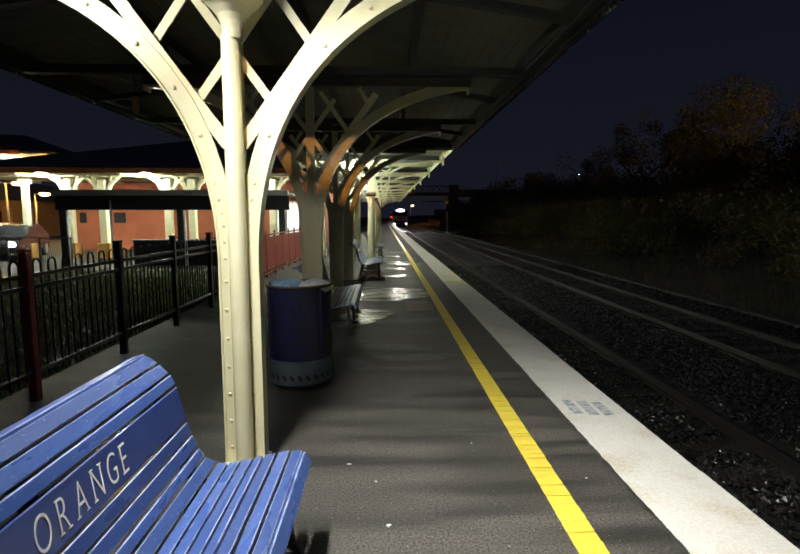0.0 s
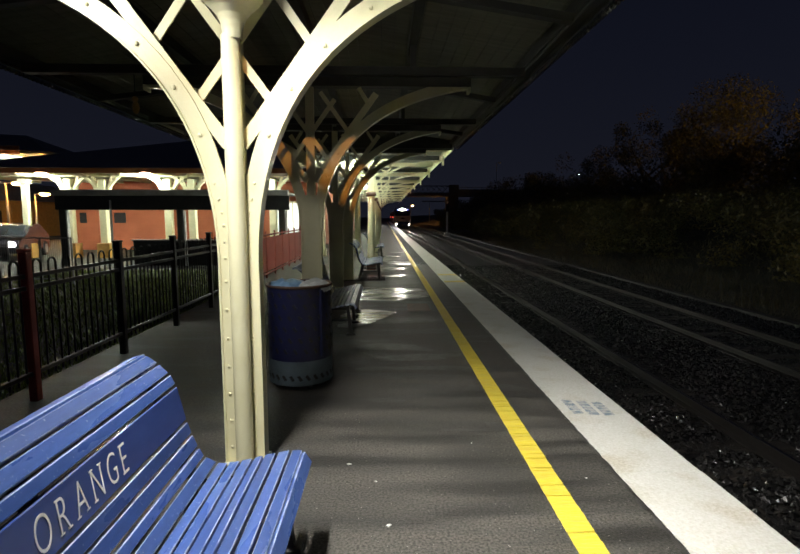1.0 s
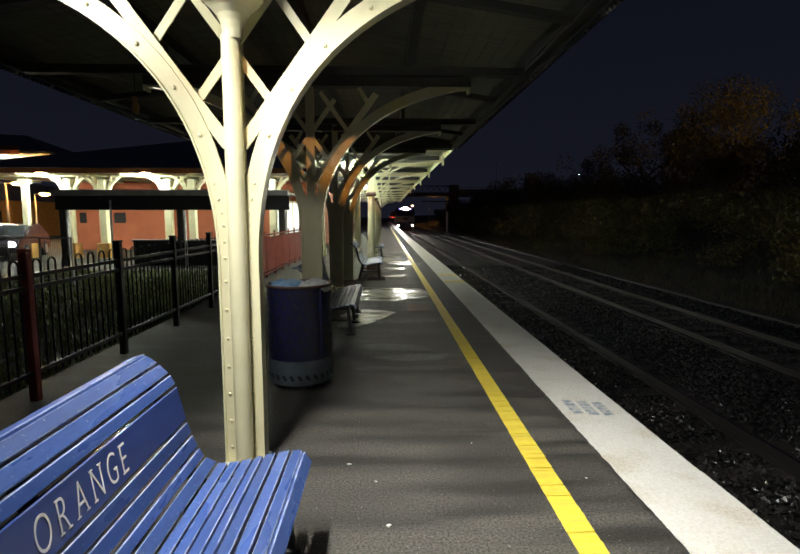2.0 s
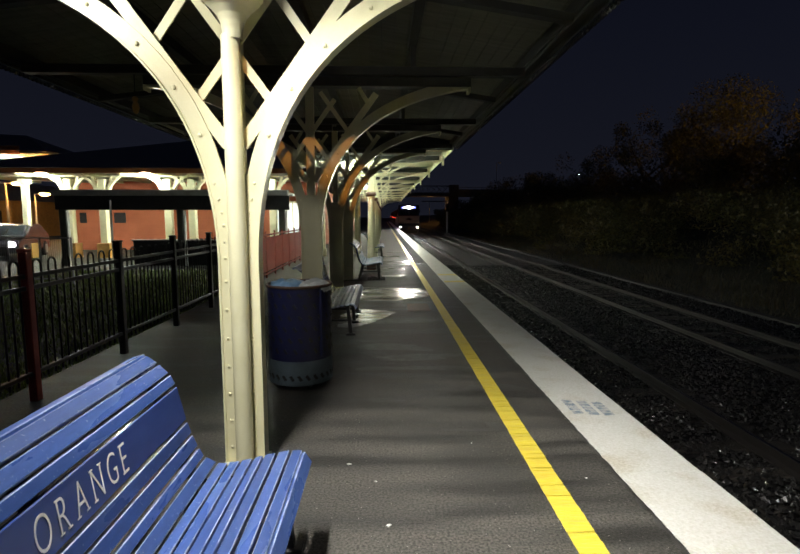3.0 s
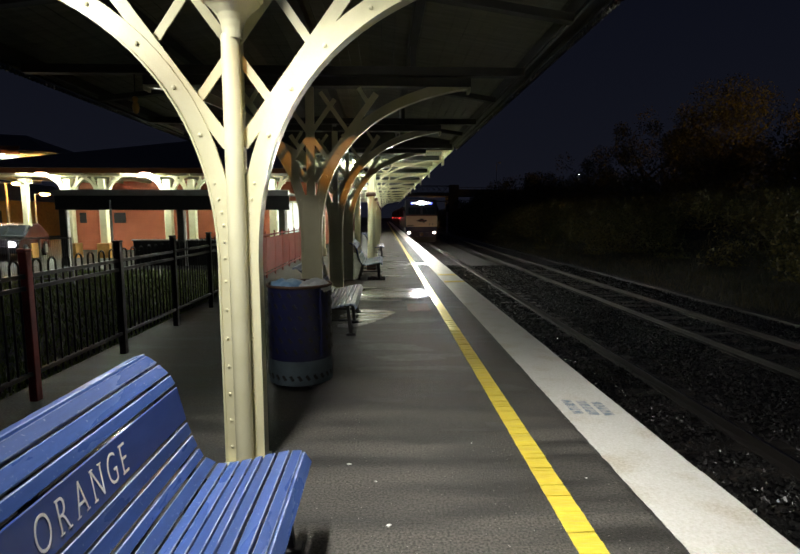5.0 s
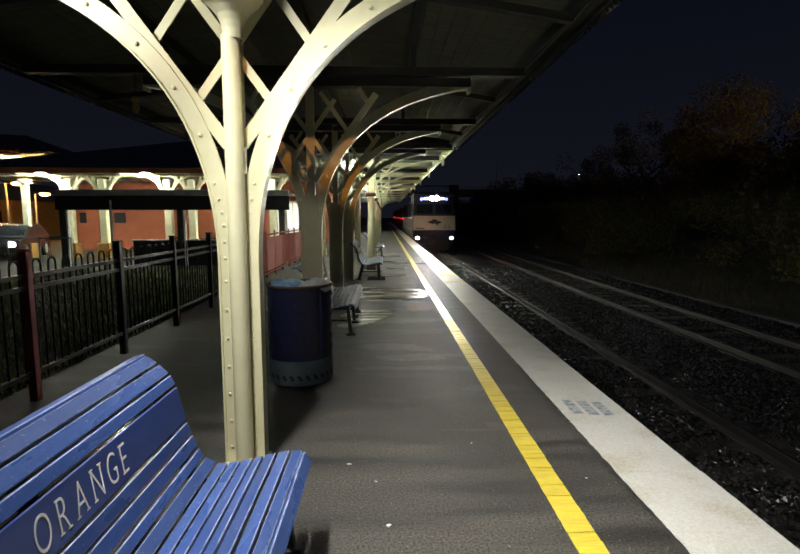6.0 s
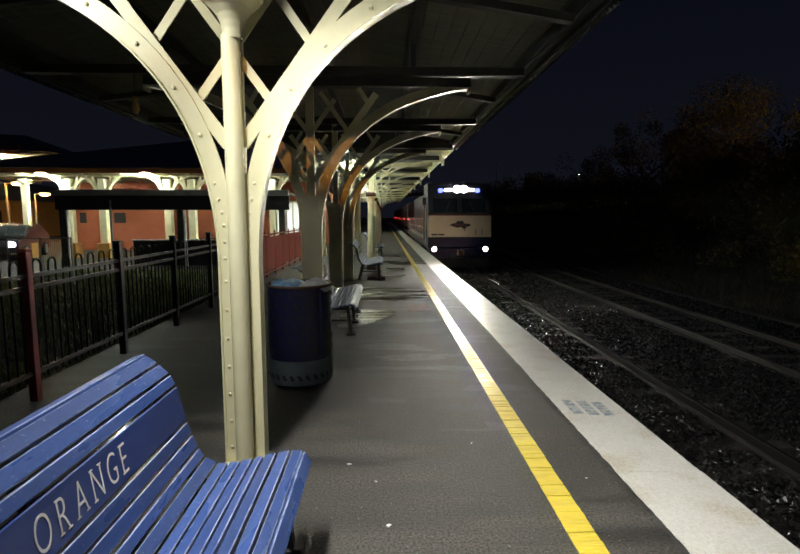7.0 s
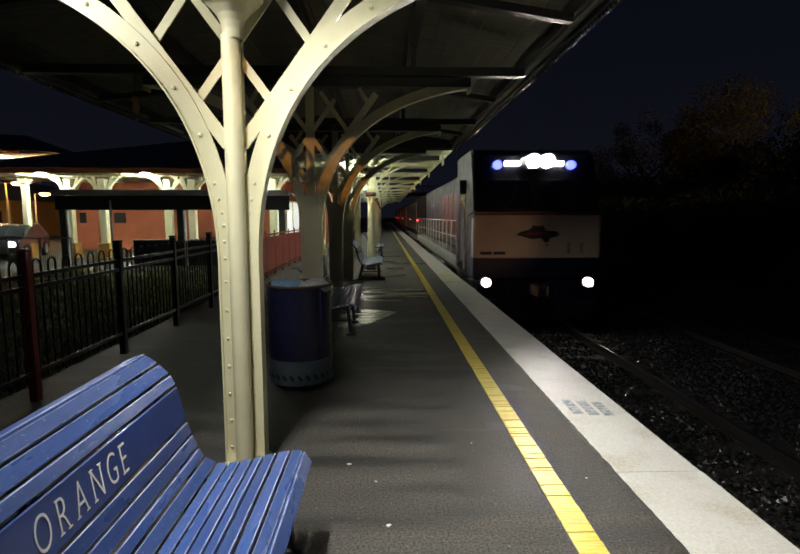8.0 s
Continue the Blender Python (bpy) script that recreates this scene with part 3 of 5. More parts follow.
def bench(x, y, label, named=True):
    """A long slatted seat; its origin is the far end of the front edge on the floor, and it runs towards -y."""
    ob = thing("bench", (x, y, 0), label, "bench", "platform benches")
    o = 0.347
    L = 1.95
    slats = [(-1.17, 0.9, -1.112, 0.917), (-1.103, 0.908, -1.056, 0.875), (-1.047, 0.866, -1.004, 0.824), (-0.996, 0.814, -0.976, 0.772),
             (-0.929, 0.585, -0.912, 0.532), (-0.908, 0.522, -0.886, 0.468), (-0.879, 0.455, -0.859, 0.417),
             (-0.85, 0.412, -0.803, 0.385), (-0.794, 0.381, -0.75, 0.38), (-0.74, 0.382, -0.692, 0.389), (-0.682, 0.391, -0.633, 0.401),
             (-0.623, 0.403, -0.584, 0.415), (-0.57, 0.418, -0.521, 0.427), (-0.506, 0.429, -0.455, 0.439), (-0.441, 0.439, -0.394, 0.438),
             (-0.382, 0.433, -0.347, 0.378)]
    for i, (a, b, c, d) in enumerate(slats):
        t = Vector((c - a, 0, d - b)).normalized()
        n = Vector((-t.z, 0, t.x))
        p, q = Vector((a + o, 0, b)) - n * 0.012, Vector((c + o, 0, d)) - n * 0.012
        m = Matrix.Translation((p + q) / 2) @ Matrix((t, (0, 1, 0), -t.cross(Vector((0, 1, 0))) * -1)).transposed().to_4x4()
        w = (q - p).length
        slat = part("slat", box(B(), -w / 2, -L, -0.012, w / 2, 0, 0.012, 0.0035, m), BLUE if named else SLAT_BLUE, ob)
        # the narrow bevel faces take the painted edge highlight
        slat.data.materials.append(GLINT_EDGE)
        for f in slat.data.polygons:
            f.material_index = 1 if f.area < 0.012 * L else 0
    # name board
    a, b, c, d = -0.97, 0.759, -0.933, 0.597
    t = Vector((c - a, 0, d - b)).normalized()
    n = Vector((-t.z, 0, t.x))
    p, q = Vector((a + o, 0, b)) - n * 0.012, Vector((c + o, 0, d)) - n * 0.012
    m = Matrix.Translation((p + q) / 2) @ Matrix((t, (0, 1, 0), t.cross(Vector((0, 1, 0))))).transposed().to_4x4()
    w = (q - p).length
    board = part("name_board", box(B(), -w / 2, -L, -0.012, w / 2, 0, 0.012, 0.004, m), BOARD_BLUE, ob, "wide blue backrest board")
    if named:
        me = station_letters("ORANGE", 0.104, 0.505)
        let = new("lettering", me)
        let.parent = board
        up, along = -t, Vector((0, 1, 0))
        out = along.cross(up)
        pl = (p + q) / 2 + out * 0.0135 + Vector((0, -0.790, 0)) - up * 0.003
        let.matrix_local = Matrix.Translation(pl) @ Matrix((along, up, out)).transposed().to_4x4()
        tagged(let, "white painted letters")
    # cast frames
    for yy in (-0.12, -0.98, -1.83):
        line = [(-1.12, 0.885), (-1.06, 0.84), (-1.01, 0.77), (-0.965, 0.59), (-0.93, 0.47), (-0.87, 0.385), (-0.79, 0.355), (-0.57, 0.39), (-0.40, 0.41), (-0.37, 0.37)]
        bm = B()
        for u, v in zip(line, line[1:]):
            bar(bm, (u[0] + o, yy, u[1]), (v[0] + o, yy, v[1]), 0.03, 0.05)
        part("frame", bm, BLACK_IRON, ob, "black iron seat frame")
        bm = bar(B(), (-0.48 + o, yy, 0.385), (-0.44 + o, yy, 0.03), 0.045, 0.05)
        box(bm, -0.50 + o, yy - 0.04, 0.0, -0.38 + o, yy + 0.04, 0.03, 0.006)
        part("front_leg", bm, BLACK_IRON, ob)
        bm = bar(B(), (-0.85 + o, yy, 0.38), (-0.93 + o, yy, 0.03), 0.045, 0.05)
        box(bm, -1.0 + o, yy - 0.04, 0.0, -0.88 + o, yy + 0.04, 0.03, 0.006)
        part("back_leg", bm, BLACK_IRON, ob)
        part("stretcher", bar(B(), (-0.89 + o, yy, 0.2), (-0.46 + o, yy, 0.2), 0.025, 0.03), BLACK_IRON, ob)
    return ob


bench(-0.347, 2.394, "blue slatted platform bench with white station lettering")
bench(-0.34, 8.55, "blue slatted platform bench behind the bin", False)
bench(-0.02, 14.6, "blue slatted platform bench by the awning post", False)
bench(0.02, 21.5, "blue slatted platform bench far along the platform", False)


# ---- litter bin ----
def litter_bin(x, y):
    ob = thing("litter_bin", (x, y, 0), "round navy perforated litter bin with a pale base", "bin")
    R = 0.29
    bm = B()
    cyl(bm, (0, 0, 0.27), (0, 0, 0.93), R, seg=48, caps=False)
    part("shell", bm, BIN_BLUE, ob, "navy punched-steel shell", True)
    bm = B()
    cyl(bm, (0, 0, 0.05), (0, 0, 0.27), R + 0.003, seg=48, caps=False)
    part("base_band", bm, BIN_LINER, ob, "pale grey steel band", True)
    for i in range(26):
        a = i / 26 * 2 * math.pi
        m = Matrix.Rotation(a, 4, "Z") @ Matrix.Translation((R + 0.004, 0, 0.12)) @ Matrix.Rotation(radians(35), 4, "X")
        part("slot", box(B(), -0.002, -0.013, -0.026, 0.002, 0.013, 0.026, 0, m), BLACK_IRON, ob)
    bm = B()
    for r in range(6):
        for i in range(20):
            a = (i + 0.5 * (r % 2)) / 20 * 2 * math.pi
            m = Matrix.Rotation(a, 4, "Z") @ Matrix.Translation((R + 0.002, 0, 0.36 + r * 0.1)) @ Matrix.Rotation(radians(35), 4, "X")
            box(bm, -0.002, -0.012, -0.024, 0.002, 0.012, 0.024, 0, m)
    tagged(part("punched_slot_field", bm, BLACK_IRON, ob, "rows of dark punched slots"), kind="stuff")
    bm = B()
    for i in range(48):
        a, b = i / 48 * 2 * math.pi, (i + 1) / 48 * 2 * math.pi
        cyl(bm, (R * math.cos(a), R * math.sin(a), 0.93), (R * math.cos(b), R * math.sin(b), 0.93), 0.014, seg=8)
    part("rim", bm, RUST, ob, "worn brown rolled rim", True)
    part("floor_plate", cyl(B(), (0, 0, 0.045), (0, 0, 0.06), R - 0.005, seg=32), BLACK_IRON, ob)
    for nm, mat, dx, sd in (("bin_liner", BAG, -0.1, 1), ("bin_liner_fold", BAG_WHITE, 0.13, 5)):
        bm = ball(B(), (dx, -0.02, 0.90), 0.17, 20, (1.0, 1.2, 0.42))
        for v in bm.verts:
            v.co += v.co.normalized() * 0.05 * noise.noise(v.co * 14 + Vector((sd, 0, 0)))
        part(nm, bm, mat, ob, "crumpled plastic bin liner", True)
    for i in range(4):
        a = i * math.pi / 2 + 0.5
        part("foot", cyl(B(), (0.22 * math.cos(a), 0.22 * math.sin(a), 0), (0.22 * math.cos(a), 0.22 * math.sin(a), 0.05), 0.022, seg=10), BLACK_IRON, ob)
    part("hinge", box(B(), R - 0.01, -0.05, 0.3, R + 0.02, -0.02, 0.9, 0.003, Matrix.Rotation(radians(-35), 4, "Z")), BIN_BLUE, ob, "navy hinge strip")


litter_bin(-0.78, 4.79)


# ---- loop-top fence ----
def fence():
    ob = thing("fence", (-2.95, 0, 0), "dark steel loop-top fence beside the platform", "fence")
    posts = [2.85 + 1.51 * i for i in range(7)]
    for i, y in enumerate(posts):
        red = i == 1
        part("post", box(B(), -0.035, y - 0.035, 0.0, 0.035, y + 0.035, 1.26, 0.005), RED_IRON if red else FENCE, ob, "oxide-red square post" if red else "")
        part("post_cap", box(B(), -0.042, y - 0.042, 1.26, 0.042, y + 0.042, 1.285, 0.008), RED_IRON if red else FENCE, ob)
    for a, b in zip(posts, posts[1:]):
        for z in (0.24, 1.06, 0.96):
            part("rail", box(B(), -0.02, a + 0.035, z - 0.018, 0.02, b - 0.035, z + 0.018, 0.003), FENCE, ob)
        n = 14
        for k in range(n):
            y = a + 0.035 + (b - a - 0.07) * (k + 0.5) / n
            part("picket", cyl(B(), (0, y, 0.17), (0, y, 1.14), 0.0085, seg=8), FENCE, ob)
            if k % 2 == 0:
                y2 = a + 0.035 + (b - a - 0.07) * (k + 1.5) / n
                c, r = (y + y2) / 2, (y2 - y) / 2
                bm = B()
                for j in range(8):
                    u, v = math.pi * j / 8, math.pi * (j + 1) / 8
                    cyl(bm, (0, c - r * math.cos(u), 1.14 + r * math.sin(u)), (0, c - r * math.cos(v), 1.14 + r * math.sin(v)), 0.0085, seg=8)
                part("loop", bm, FENCE, ob, "", True)
    ob = thing("ramp_barrier", (-2.95, 0, 0), "oxide-red panelled barrier with red tube rails", "barrier")
    for i in range(8):
        y = 12.1 + i * 1.05
        part("post", cyl(B(), (0, y, 0.0), (0, y, 1.18), 0.022, seg=10), RED_PANEL, ob, "red steel post")
        if i < 7:
            part("panel", box(B(), -0.012, y + 0.03, 0.16, 0.012, y + 1.02, 1.02, 0.003), RED_PANEL, ob, "oxide-red sheet panel")
    for z in (0.12, 1.09):
        part("rail", cyl(B(), (0.03, 12.0, z), (0.03, 19.5, z), 0.022, seg=10), RED_PANEL, ob, "red steel rail")


fence()


def lawn():
    rng = np.random.default_rng(8)
    n = 42000
    x, y = -3.2 - 7.5 * rng.random(n) ** 1.4, rng.uniform(3, 17, n)
    h, a = rng.uniform(0.04, 0.11, n), rng.uniform(0, 6.283, n)
    lean = rng.normal(0, 0.03, (n, 2))
    c, s = np.cos(a) * 0.008, np.sin(a) * 0.008
    z = np.full(n, -0.2)
    v = np.stack([np.stack([x - c, y - s, z], -1), np.stack([x + c, y + s, z], -1), np.stack([x + lean[:, 0], y + lean[:, 1], z + h], -1)], 1)
    me = bpy.data.meshes.new("lawn_grass")
    me.from_pydata(v.reshape(-1, 3).tolist(), [], np.arange(n * 3).reshape(-1, 3).tolist())
    me.materials.append(GRASS)
    tagged(new("lawn_grass", me), "short green grass behind the fence", "grass", "", "stuff")


lawn()


def lineside_grass():
    rng = np.random.default_rng(21)
    n = 26000
    x, y = rng.uniform(10.7, 17.5, n), 7 + 75 * rng.random(n) ** 1.4
    z = np.interp(x, [10.6, 14, 19], [-1.25, -1.0, 0.6]) - 0.01
    tuft = 0.5 + 0.5 * np.sin(x * 2.1 + 1.3 * np.sin(y * 0.7)) * np.sin(y * 1.1)
    h, a = rng.uniform(0.06, 0.2, n) + 0.3 * tuft ** 2, rng.uniform(0, 6.283, n)
    w = 0.012 * np.maximum(1.0, y / 25)
    lean = rng.normal(0, 0.09, (n, 2))
    c, s = np.cos(a) * w, np.sin(a) * w
    v = np.stack([np.stack([x - c, y - s, z], -1), np.stack([x + c, y + s, z], -1), np.stack([x + lean[:, 0], y + lean[:, 1], z + h], -1)], 1)
    me = bpy.data.meshes.new("lineside_grass")
    me.from_pydata(v.reshape(-1, 3).tolist(), [], np.arange(n * 3).reshape(-1, 3).tolist())
    me.materials.append(DRY_GRASS)
    tagged(new("lineside_grass", me), "rough dark grass on the bank beyond the tracks", "grass", "", "stuff")


lineside_grass()
blob("puddle", 0.12, 10.3, 0.68, 0.9, 4, "glossy patch of wet sheen and lamp light on the platform asphalt")
blob("puddle", 0.9, 17.0, 0.7, 0.35, 7, "glossy patch of wet sheen and lamp light on the platform asphalt")
blob("stain", 1.0, 4.55, 0.24, 0.1, 3, "dark damp stain on the platform asphalt", STAIN)
blob("stain", 0.02, 4.25, 0.14, 0.05, 9, "dark damp stain on the platform asphalt", STAIN)
blob("stain", 0.84, 3.68, 0.07, 0.08, 41, "dark damp stain on the platform asphalt", STAIN)
blob("stain", 0.62, 3.62, 0.22, 0.02, 19, "dark damp stain on the platform asphalt", STAIN)
blob("stain", 0.35, 5.6, 0.45, 0.12, 23, "dark damp stain on the platform asphalt", STAIN)
# leaf-shaped glossy sheet stands in for a pool of building lamp light
bm = B()
bm.faces.new([bm.verts.new((x, y, 0.004)) for x, y in ((-0.66, 7.2), (-0.45, 7.15), (-0.2, 7.45), (0.03, 7.9), (0.2, 8.33), (0.02, 8.5), (-0.28, 8.58), (-0.5, 8.5), (-0.68, 8.1))])
solid("puddle", bm, WET, "glossy patch of wet sheen and lamp light on the platform asphalt", "puddle")
for i, (x, y) in enumerate(((-0.22, 3.12), (0.02, 2.46), (0.6, 3.4), (-0.05, 2.9), (1.2, 2.9))):
    bm = ball(B(), (0, 0, 0), 0.011 if i < 2 else 0.005, 8, (1.6, 1, 0.25))
    for v in bm.verts:
        v.co += v.co * 0.5 * noise.noise(v.co * 90 + Vector((i * 3, 0, 0)))
    sc = tagged(new("litter_scrap", mesh("litter_scrap", bm, WHITE_PAINT)), "small pale scrap of paper on the platform", "litter", "litter scraps")
    sc.matrix_world = pose(x, y, 0.004, 0, 0, i * 50)
solid("pit_cover", box(B(), 0.40, 8.42, 0.0, 0.77, 9.15, 0.006, 0.002), RUST, "brown rectangular pit cover set in the platform", "cover")


def drain_grate(x0, y0, x1, y1):
    ob = thing("drain_grate", (0, 0, 0), "black iron drain grate set in the platform", "grate", "drain grates")
    for s in (x0, x1):
        part("side_bar", box(B(), s - 0.012, y0, 0.0, s + 0.012, y1, 0.008), BLACK_IRON, ob)
    n = int((y1 - y0) / 0.03)
    part("sump", box(B(), x0 + 0.012, y0, 0.0, x1 - 0.012, y1, 0.002), RUBBER, ob)
    for i in range(n + 1):
        y = y0 + (y1 - y0) * i / n
        part("bar", box(B(), x0 + 0.012, y - 0.006, 0.002, x1 - 0.012, y + 0.006, 0.007), BLACK_IRON, ob)


drain_grate(-0.42, 12.6, 0.05, 13.4)
rs = random.Random(12)
for i in range(16):
    y = 5.2 + i * 1.15 + rs.uniform(-0.3, 0.3)
    if 8.0 < y < 9.6:
        continue
    blob("damp_streak", rs.uniform(-0.3, 0.75), y, rs.uniform(0.25, 0.75), rs.uniform(0.04, 0.12) * (1 + y / 12), 60 + i, "thin damp streak across the platform asphalt", WET if i % 2 and y > 11 else STAIN)
owl = thing("bird_ornament", (-2.86, 6.3, 2.73), "small brown bird ornament hung under the canopy beam", "ornament")
part("body", ball(B(), (0, 0, 0.07), 0.05, 12, (0.8, 0.8, 1.5)), OCHRE, owl, "", True)
part("head", ball(B(), (0, -0.01, 0.16), 0.035, 10), OCHRE, owl, "", True)
part("hanger", cyl(B(), (0, 0, 0.18), (0, 0, 0.44), 0.006, seg=6), BLACK_IRON, owl)
# ---- station building and its awnings ----
def awning_column(x, y, label, plain=False):
    ob = thing("awning_column", (x, y, 0), label, "column", "awning columns")
    part("plinth", box(B(), -0.13, -0.13, 0, 0.13, 0.13, 0.32, 0.012), RUST if plain else CREAM_WORN, ob, "square plinth")
    part("shaft", cyl(B(), (0, 0, 0.32), (0, 0, 2.12), 0.115, 0.095, 20), CREAM, ob, "round cream iron shaft", True)
    part("capital", box(B(), -0.15, -0.15, 2.12, 0.15, 0.15, 2.24, 0.03), RUST, ob, "brown moulded capital")
    part("upper_post", box(B(), -0.07, -0.07, 2.24, 0.07, 0.07, 3.2, 0.006), CREAM, ob)
    return ob


def side_awning():
    ob = thing("awning", (0, 0, 0), "white-lined verandah awning lit by fluorescent tubes", "awning", "", "structure")
    ya, yb = 13.32, 62.0
    part("lining", box(B(), -3.2, ya, 3.42, 1.75, yb, 3.45), WHITE_CEIL, ob, "white boarded lining")
    part("roof_sheet", box(B(), -3.3, ya, 3.46, 1.8, yb, 3.52), ROOF, ob)
    part("fascia", box(B(), 1.74, ya, 3.2, 1.765, yb, 3.46), CREAM, ob, "cream fascia")
    part("end_fascia", box(B(), -3.2, ya - 0.012, 3.2, 1.74, ya + 0.012, 3.418), BEAM, ob, "dark end fascia")
    for i in range(22):
        y = ya + 0.9 + i * 2.2
        part("rafter", box(B(), -3.15, y - 0.05, 3.28, 1.73, y + 0.05, 3.416, 0.005), BEAM if i % 2 else CREAM, ob)
    for i in range(10):
        y = 15.2 + 4.6 * i
        c = awning_column(-0.36, y, "round cream awning column with a brown capital", i == 0)
        arch = bez([(0.05, 2.26), (0.25, 2.75), (0.9, 3.06), (2.05, 3.1)], 14)
        for s in (-1, 1):
            low = [(s * a, b) for a, b in arch]
            up = [(s * a, b + 0.05) for a, b in arch]
            part("bracket", strip(B(), low, up, -0.03, 0.03), CREAM, c, "curved cream bracket")
            bm = B()
            for j in range(20):
                u, v = 2 * math.pi * j / 20, 2 * math.pi * (j + 1) / 20
                cyl(bm, (s * 0.42 + 0.17 * math.cos(u), 0, 3.0 + 0.17 * math.sin(u)), (s * 0.42 + 0.17 * math.cos(v), 0, 3.0 + 0.17 * math.sin(v)), 0.026, seg=6)
            part("ring", bm, CREAM, c, "iron ring in the bracket", True)
        part("bracket_drop", box(B(), 2.04, -0.035, 3.0, 2.1, 0.035, 3.28, 0.005), CREAM, c)
    for y in (14.3, 18.5, 23, 28, 34, 41, 49):
        light = thing("fluorescent_light", (-1.2, y, 3.26), "slim fluorescent batten under the awning", "lamp", "fluorescent battens")
        part("housing", box(B(), -0.06, -0.6, 0.05, 0.06, 0.6, 0.15, 0.01), LOCO_WHITE, light)
        part("tube", cyl(B(), (0, -0.57, 0.015), (0, 0.57, 0.015), 0.03, seg=12), TUBE_DIM, light, "glowing tube")


for x, y in ((-1.25, 19.0), (-1.1, 22.2), (-2.4, 20.5)):
    post = thing("verandah_post", (x, y, 0), "square cream verandah post by the station wall", "column", "inner verandah posts")
    part("plinth", box(B(), -0.15, -0.15, 0, 0.15, 0.15, 0.3, 0.01), CREAM_WORN, post)
    part("shaft", box(B(), -0.12, -0.12, 0.3, 0.12, 0.12, 3.2, 0.012), CREAM, post)
    part("cap", box(B(), -0.17, -0.17, 3.2, 0.17, 0.17, 3.41, 0.02), CREAM, post)


def building():
    ob = thing("station_building", (0, 0, 0), "red rendered station building with a dark hipped roof", "building")
    x0, x1, y0, y1 = -16.3, -3.2, 28.0, 62.0
    part("front_wall", box(B(), x0, y0, -0.2, x1, y0 + 0.3, 3.4), BRICK, ob, "red rendered wall")
    part("side_wall", box(B(), x1 - 0.3, y0 + 0.3, -0.2, x1, y1, 3.4), BRICK, ob)
    part("plinth", box(B(), x0, y0 - 0.06, -0.2, x1 + 0.06, y0, 0.3), BRICK, ob)
    bm = B()
    z0, z1 = 3.5, 6.2
    v = [bm.verts.new(p) for p in ((x0 - 2, y0 - 6.3, z0), (x1 + 0.2, y0 - 6.3, z0), (x1 + 0.2, y1, z0), (x0 - 2, y1, z0), (x0 + 5, y0 + 5, z1), (x1 - 4.5, y0 + 5, z1), (x1 - 4.5, y1 - 5, z1), (x0 + 5, y1 - 5, z1))]
    for f in ((0, 1, 5, 4), (1, 2, 6, 5), (2, 3, 7, 6), (3, 0, 4, 7), (4, 5, 6, 7), (3, 2, 1, 0)):
        bm.faces.new([v[i] for i in f])
    part("roof", bm, ROOF, ob, "dark hipped sheet roof")
    for x, hw in ((-15.75, 0.17), (-13.85, 0.3)):
        w = part("window", box(B(), x - hw, y0 - 0.03, 1.2, x + hw, y0 - 0.004, 1.74), BLACK_IRON, ob, "dark small window")
        part("window_frame", box(B(), x - hw - 0.05, y0 - 0.02, 1.12, x + hw + 0.05, y0 - 0.002, 1.2), BRICK, w)
    door = part("doorway", box(B(), -5.85, y0 - 0.04, -0.2, -4.45, y0 - 0.002, 2.35), CREAM, ob, "cream double doorway with lit panes")
    for k in range(4):
        a = -5.78 + k * 0.335
        part("pane", box(B(), a, y0 - 0.05, 0.6, a + 0.27, y0 - 0.042, 2.25), DOOR_GLOW, door, "frosted pane lit from inside")
    part("corner_trim", box(B(), x0 - 0.12, y0 - 0.05, -0.2, x0, y0 + 0.3, 3.4), CREAM, ob, "cream corner trim")
    part("downpipe", cyl(B(), (-14.9, y0 - 0.08, -0.2), (-14.9, y0 - 0.08, 3.3), 0.05, seg=10), BRICK, ob)
    for y in (31, 35, 39, 43, 47):
        w = part("window", box(B(), x1 + 0.004, y - 0.55, 0.9, x1 + 0.03, y + 0.55, 2.3), GLASS, ob, "dark sash window")
        part("window_frame", box(B(), x1 + 0.002, y - 0.65, 0.8, x1 + 0.05, y + 0.65, 0.9), CREAM, w)
    aw = thing("front_awning", (0, 0, 0), "cream-lined front awning with a brown fascia", "awning", "", "structure")
    part("lining", box(B(), -18.2, 21.9, 3.36, -3.25, 28.0, 3.39), WHITE_CEIL, aw, "white lining")
    part("fascia", box(B(), -18.2, 21.86, 3.3, -3.25, 21.9, 3.52), BROWN_FASCIA, aw, "brown timber fascia")
    for i in range(11):
        x = -17.8 + 1.4 * i
        part("rafter", box(B(), x - 0.05, 21.95, 3.25, x + 0.05, 27.95, 3.355), CREAM, aw)
    part("beam", box(B(), -18.0, 22.5, 3.2, -3.3, 22.6, 3.246), CREAM, aw)
    for x in (-15.0, -13.2, -11.8, -9.1, -8.1, -4.7):
        c = thing("awning_column", (x, 22.55, -0.2), "square cream verandah post with curved braces", "column", "verandah posts")
        part("plinth", box(B(), -0.26, -0.26, 0, 0.26, 0.26, 0.62, 0.01), OCHRE, c, "ochre plinth")
        w = 0.145 if x > -14.5 else 0.12
        part("shaft", box(B(), -w, -w, 0.62, w, w, 3.3 if x > -14.5 else 3.1, 0.02), CREAM, c)
        if x < -14.5:
            part("capital", box(B(), -0.2, -0.2, 3.1, 0.2, 0.2, 3.3, 0.03), CREAM_WORN, c, "moulded capital")
            continue
        part("fan_base", prism(B(), [(-0.24, 2.62), (0.24, 2.62), (0.34, 2.95), (-0.34, 2.95)], -0.12, 0.12), CREAM, c)
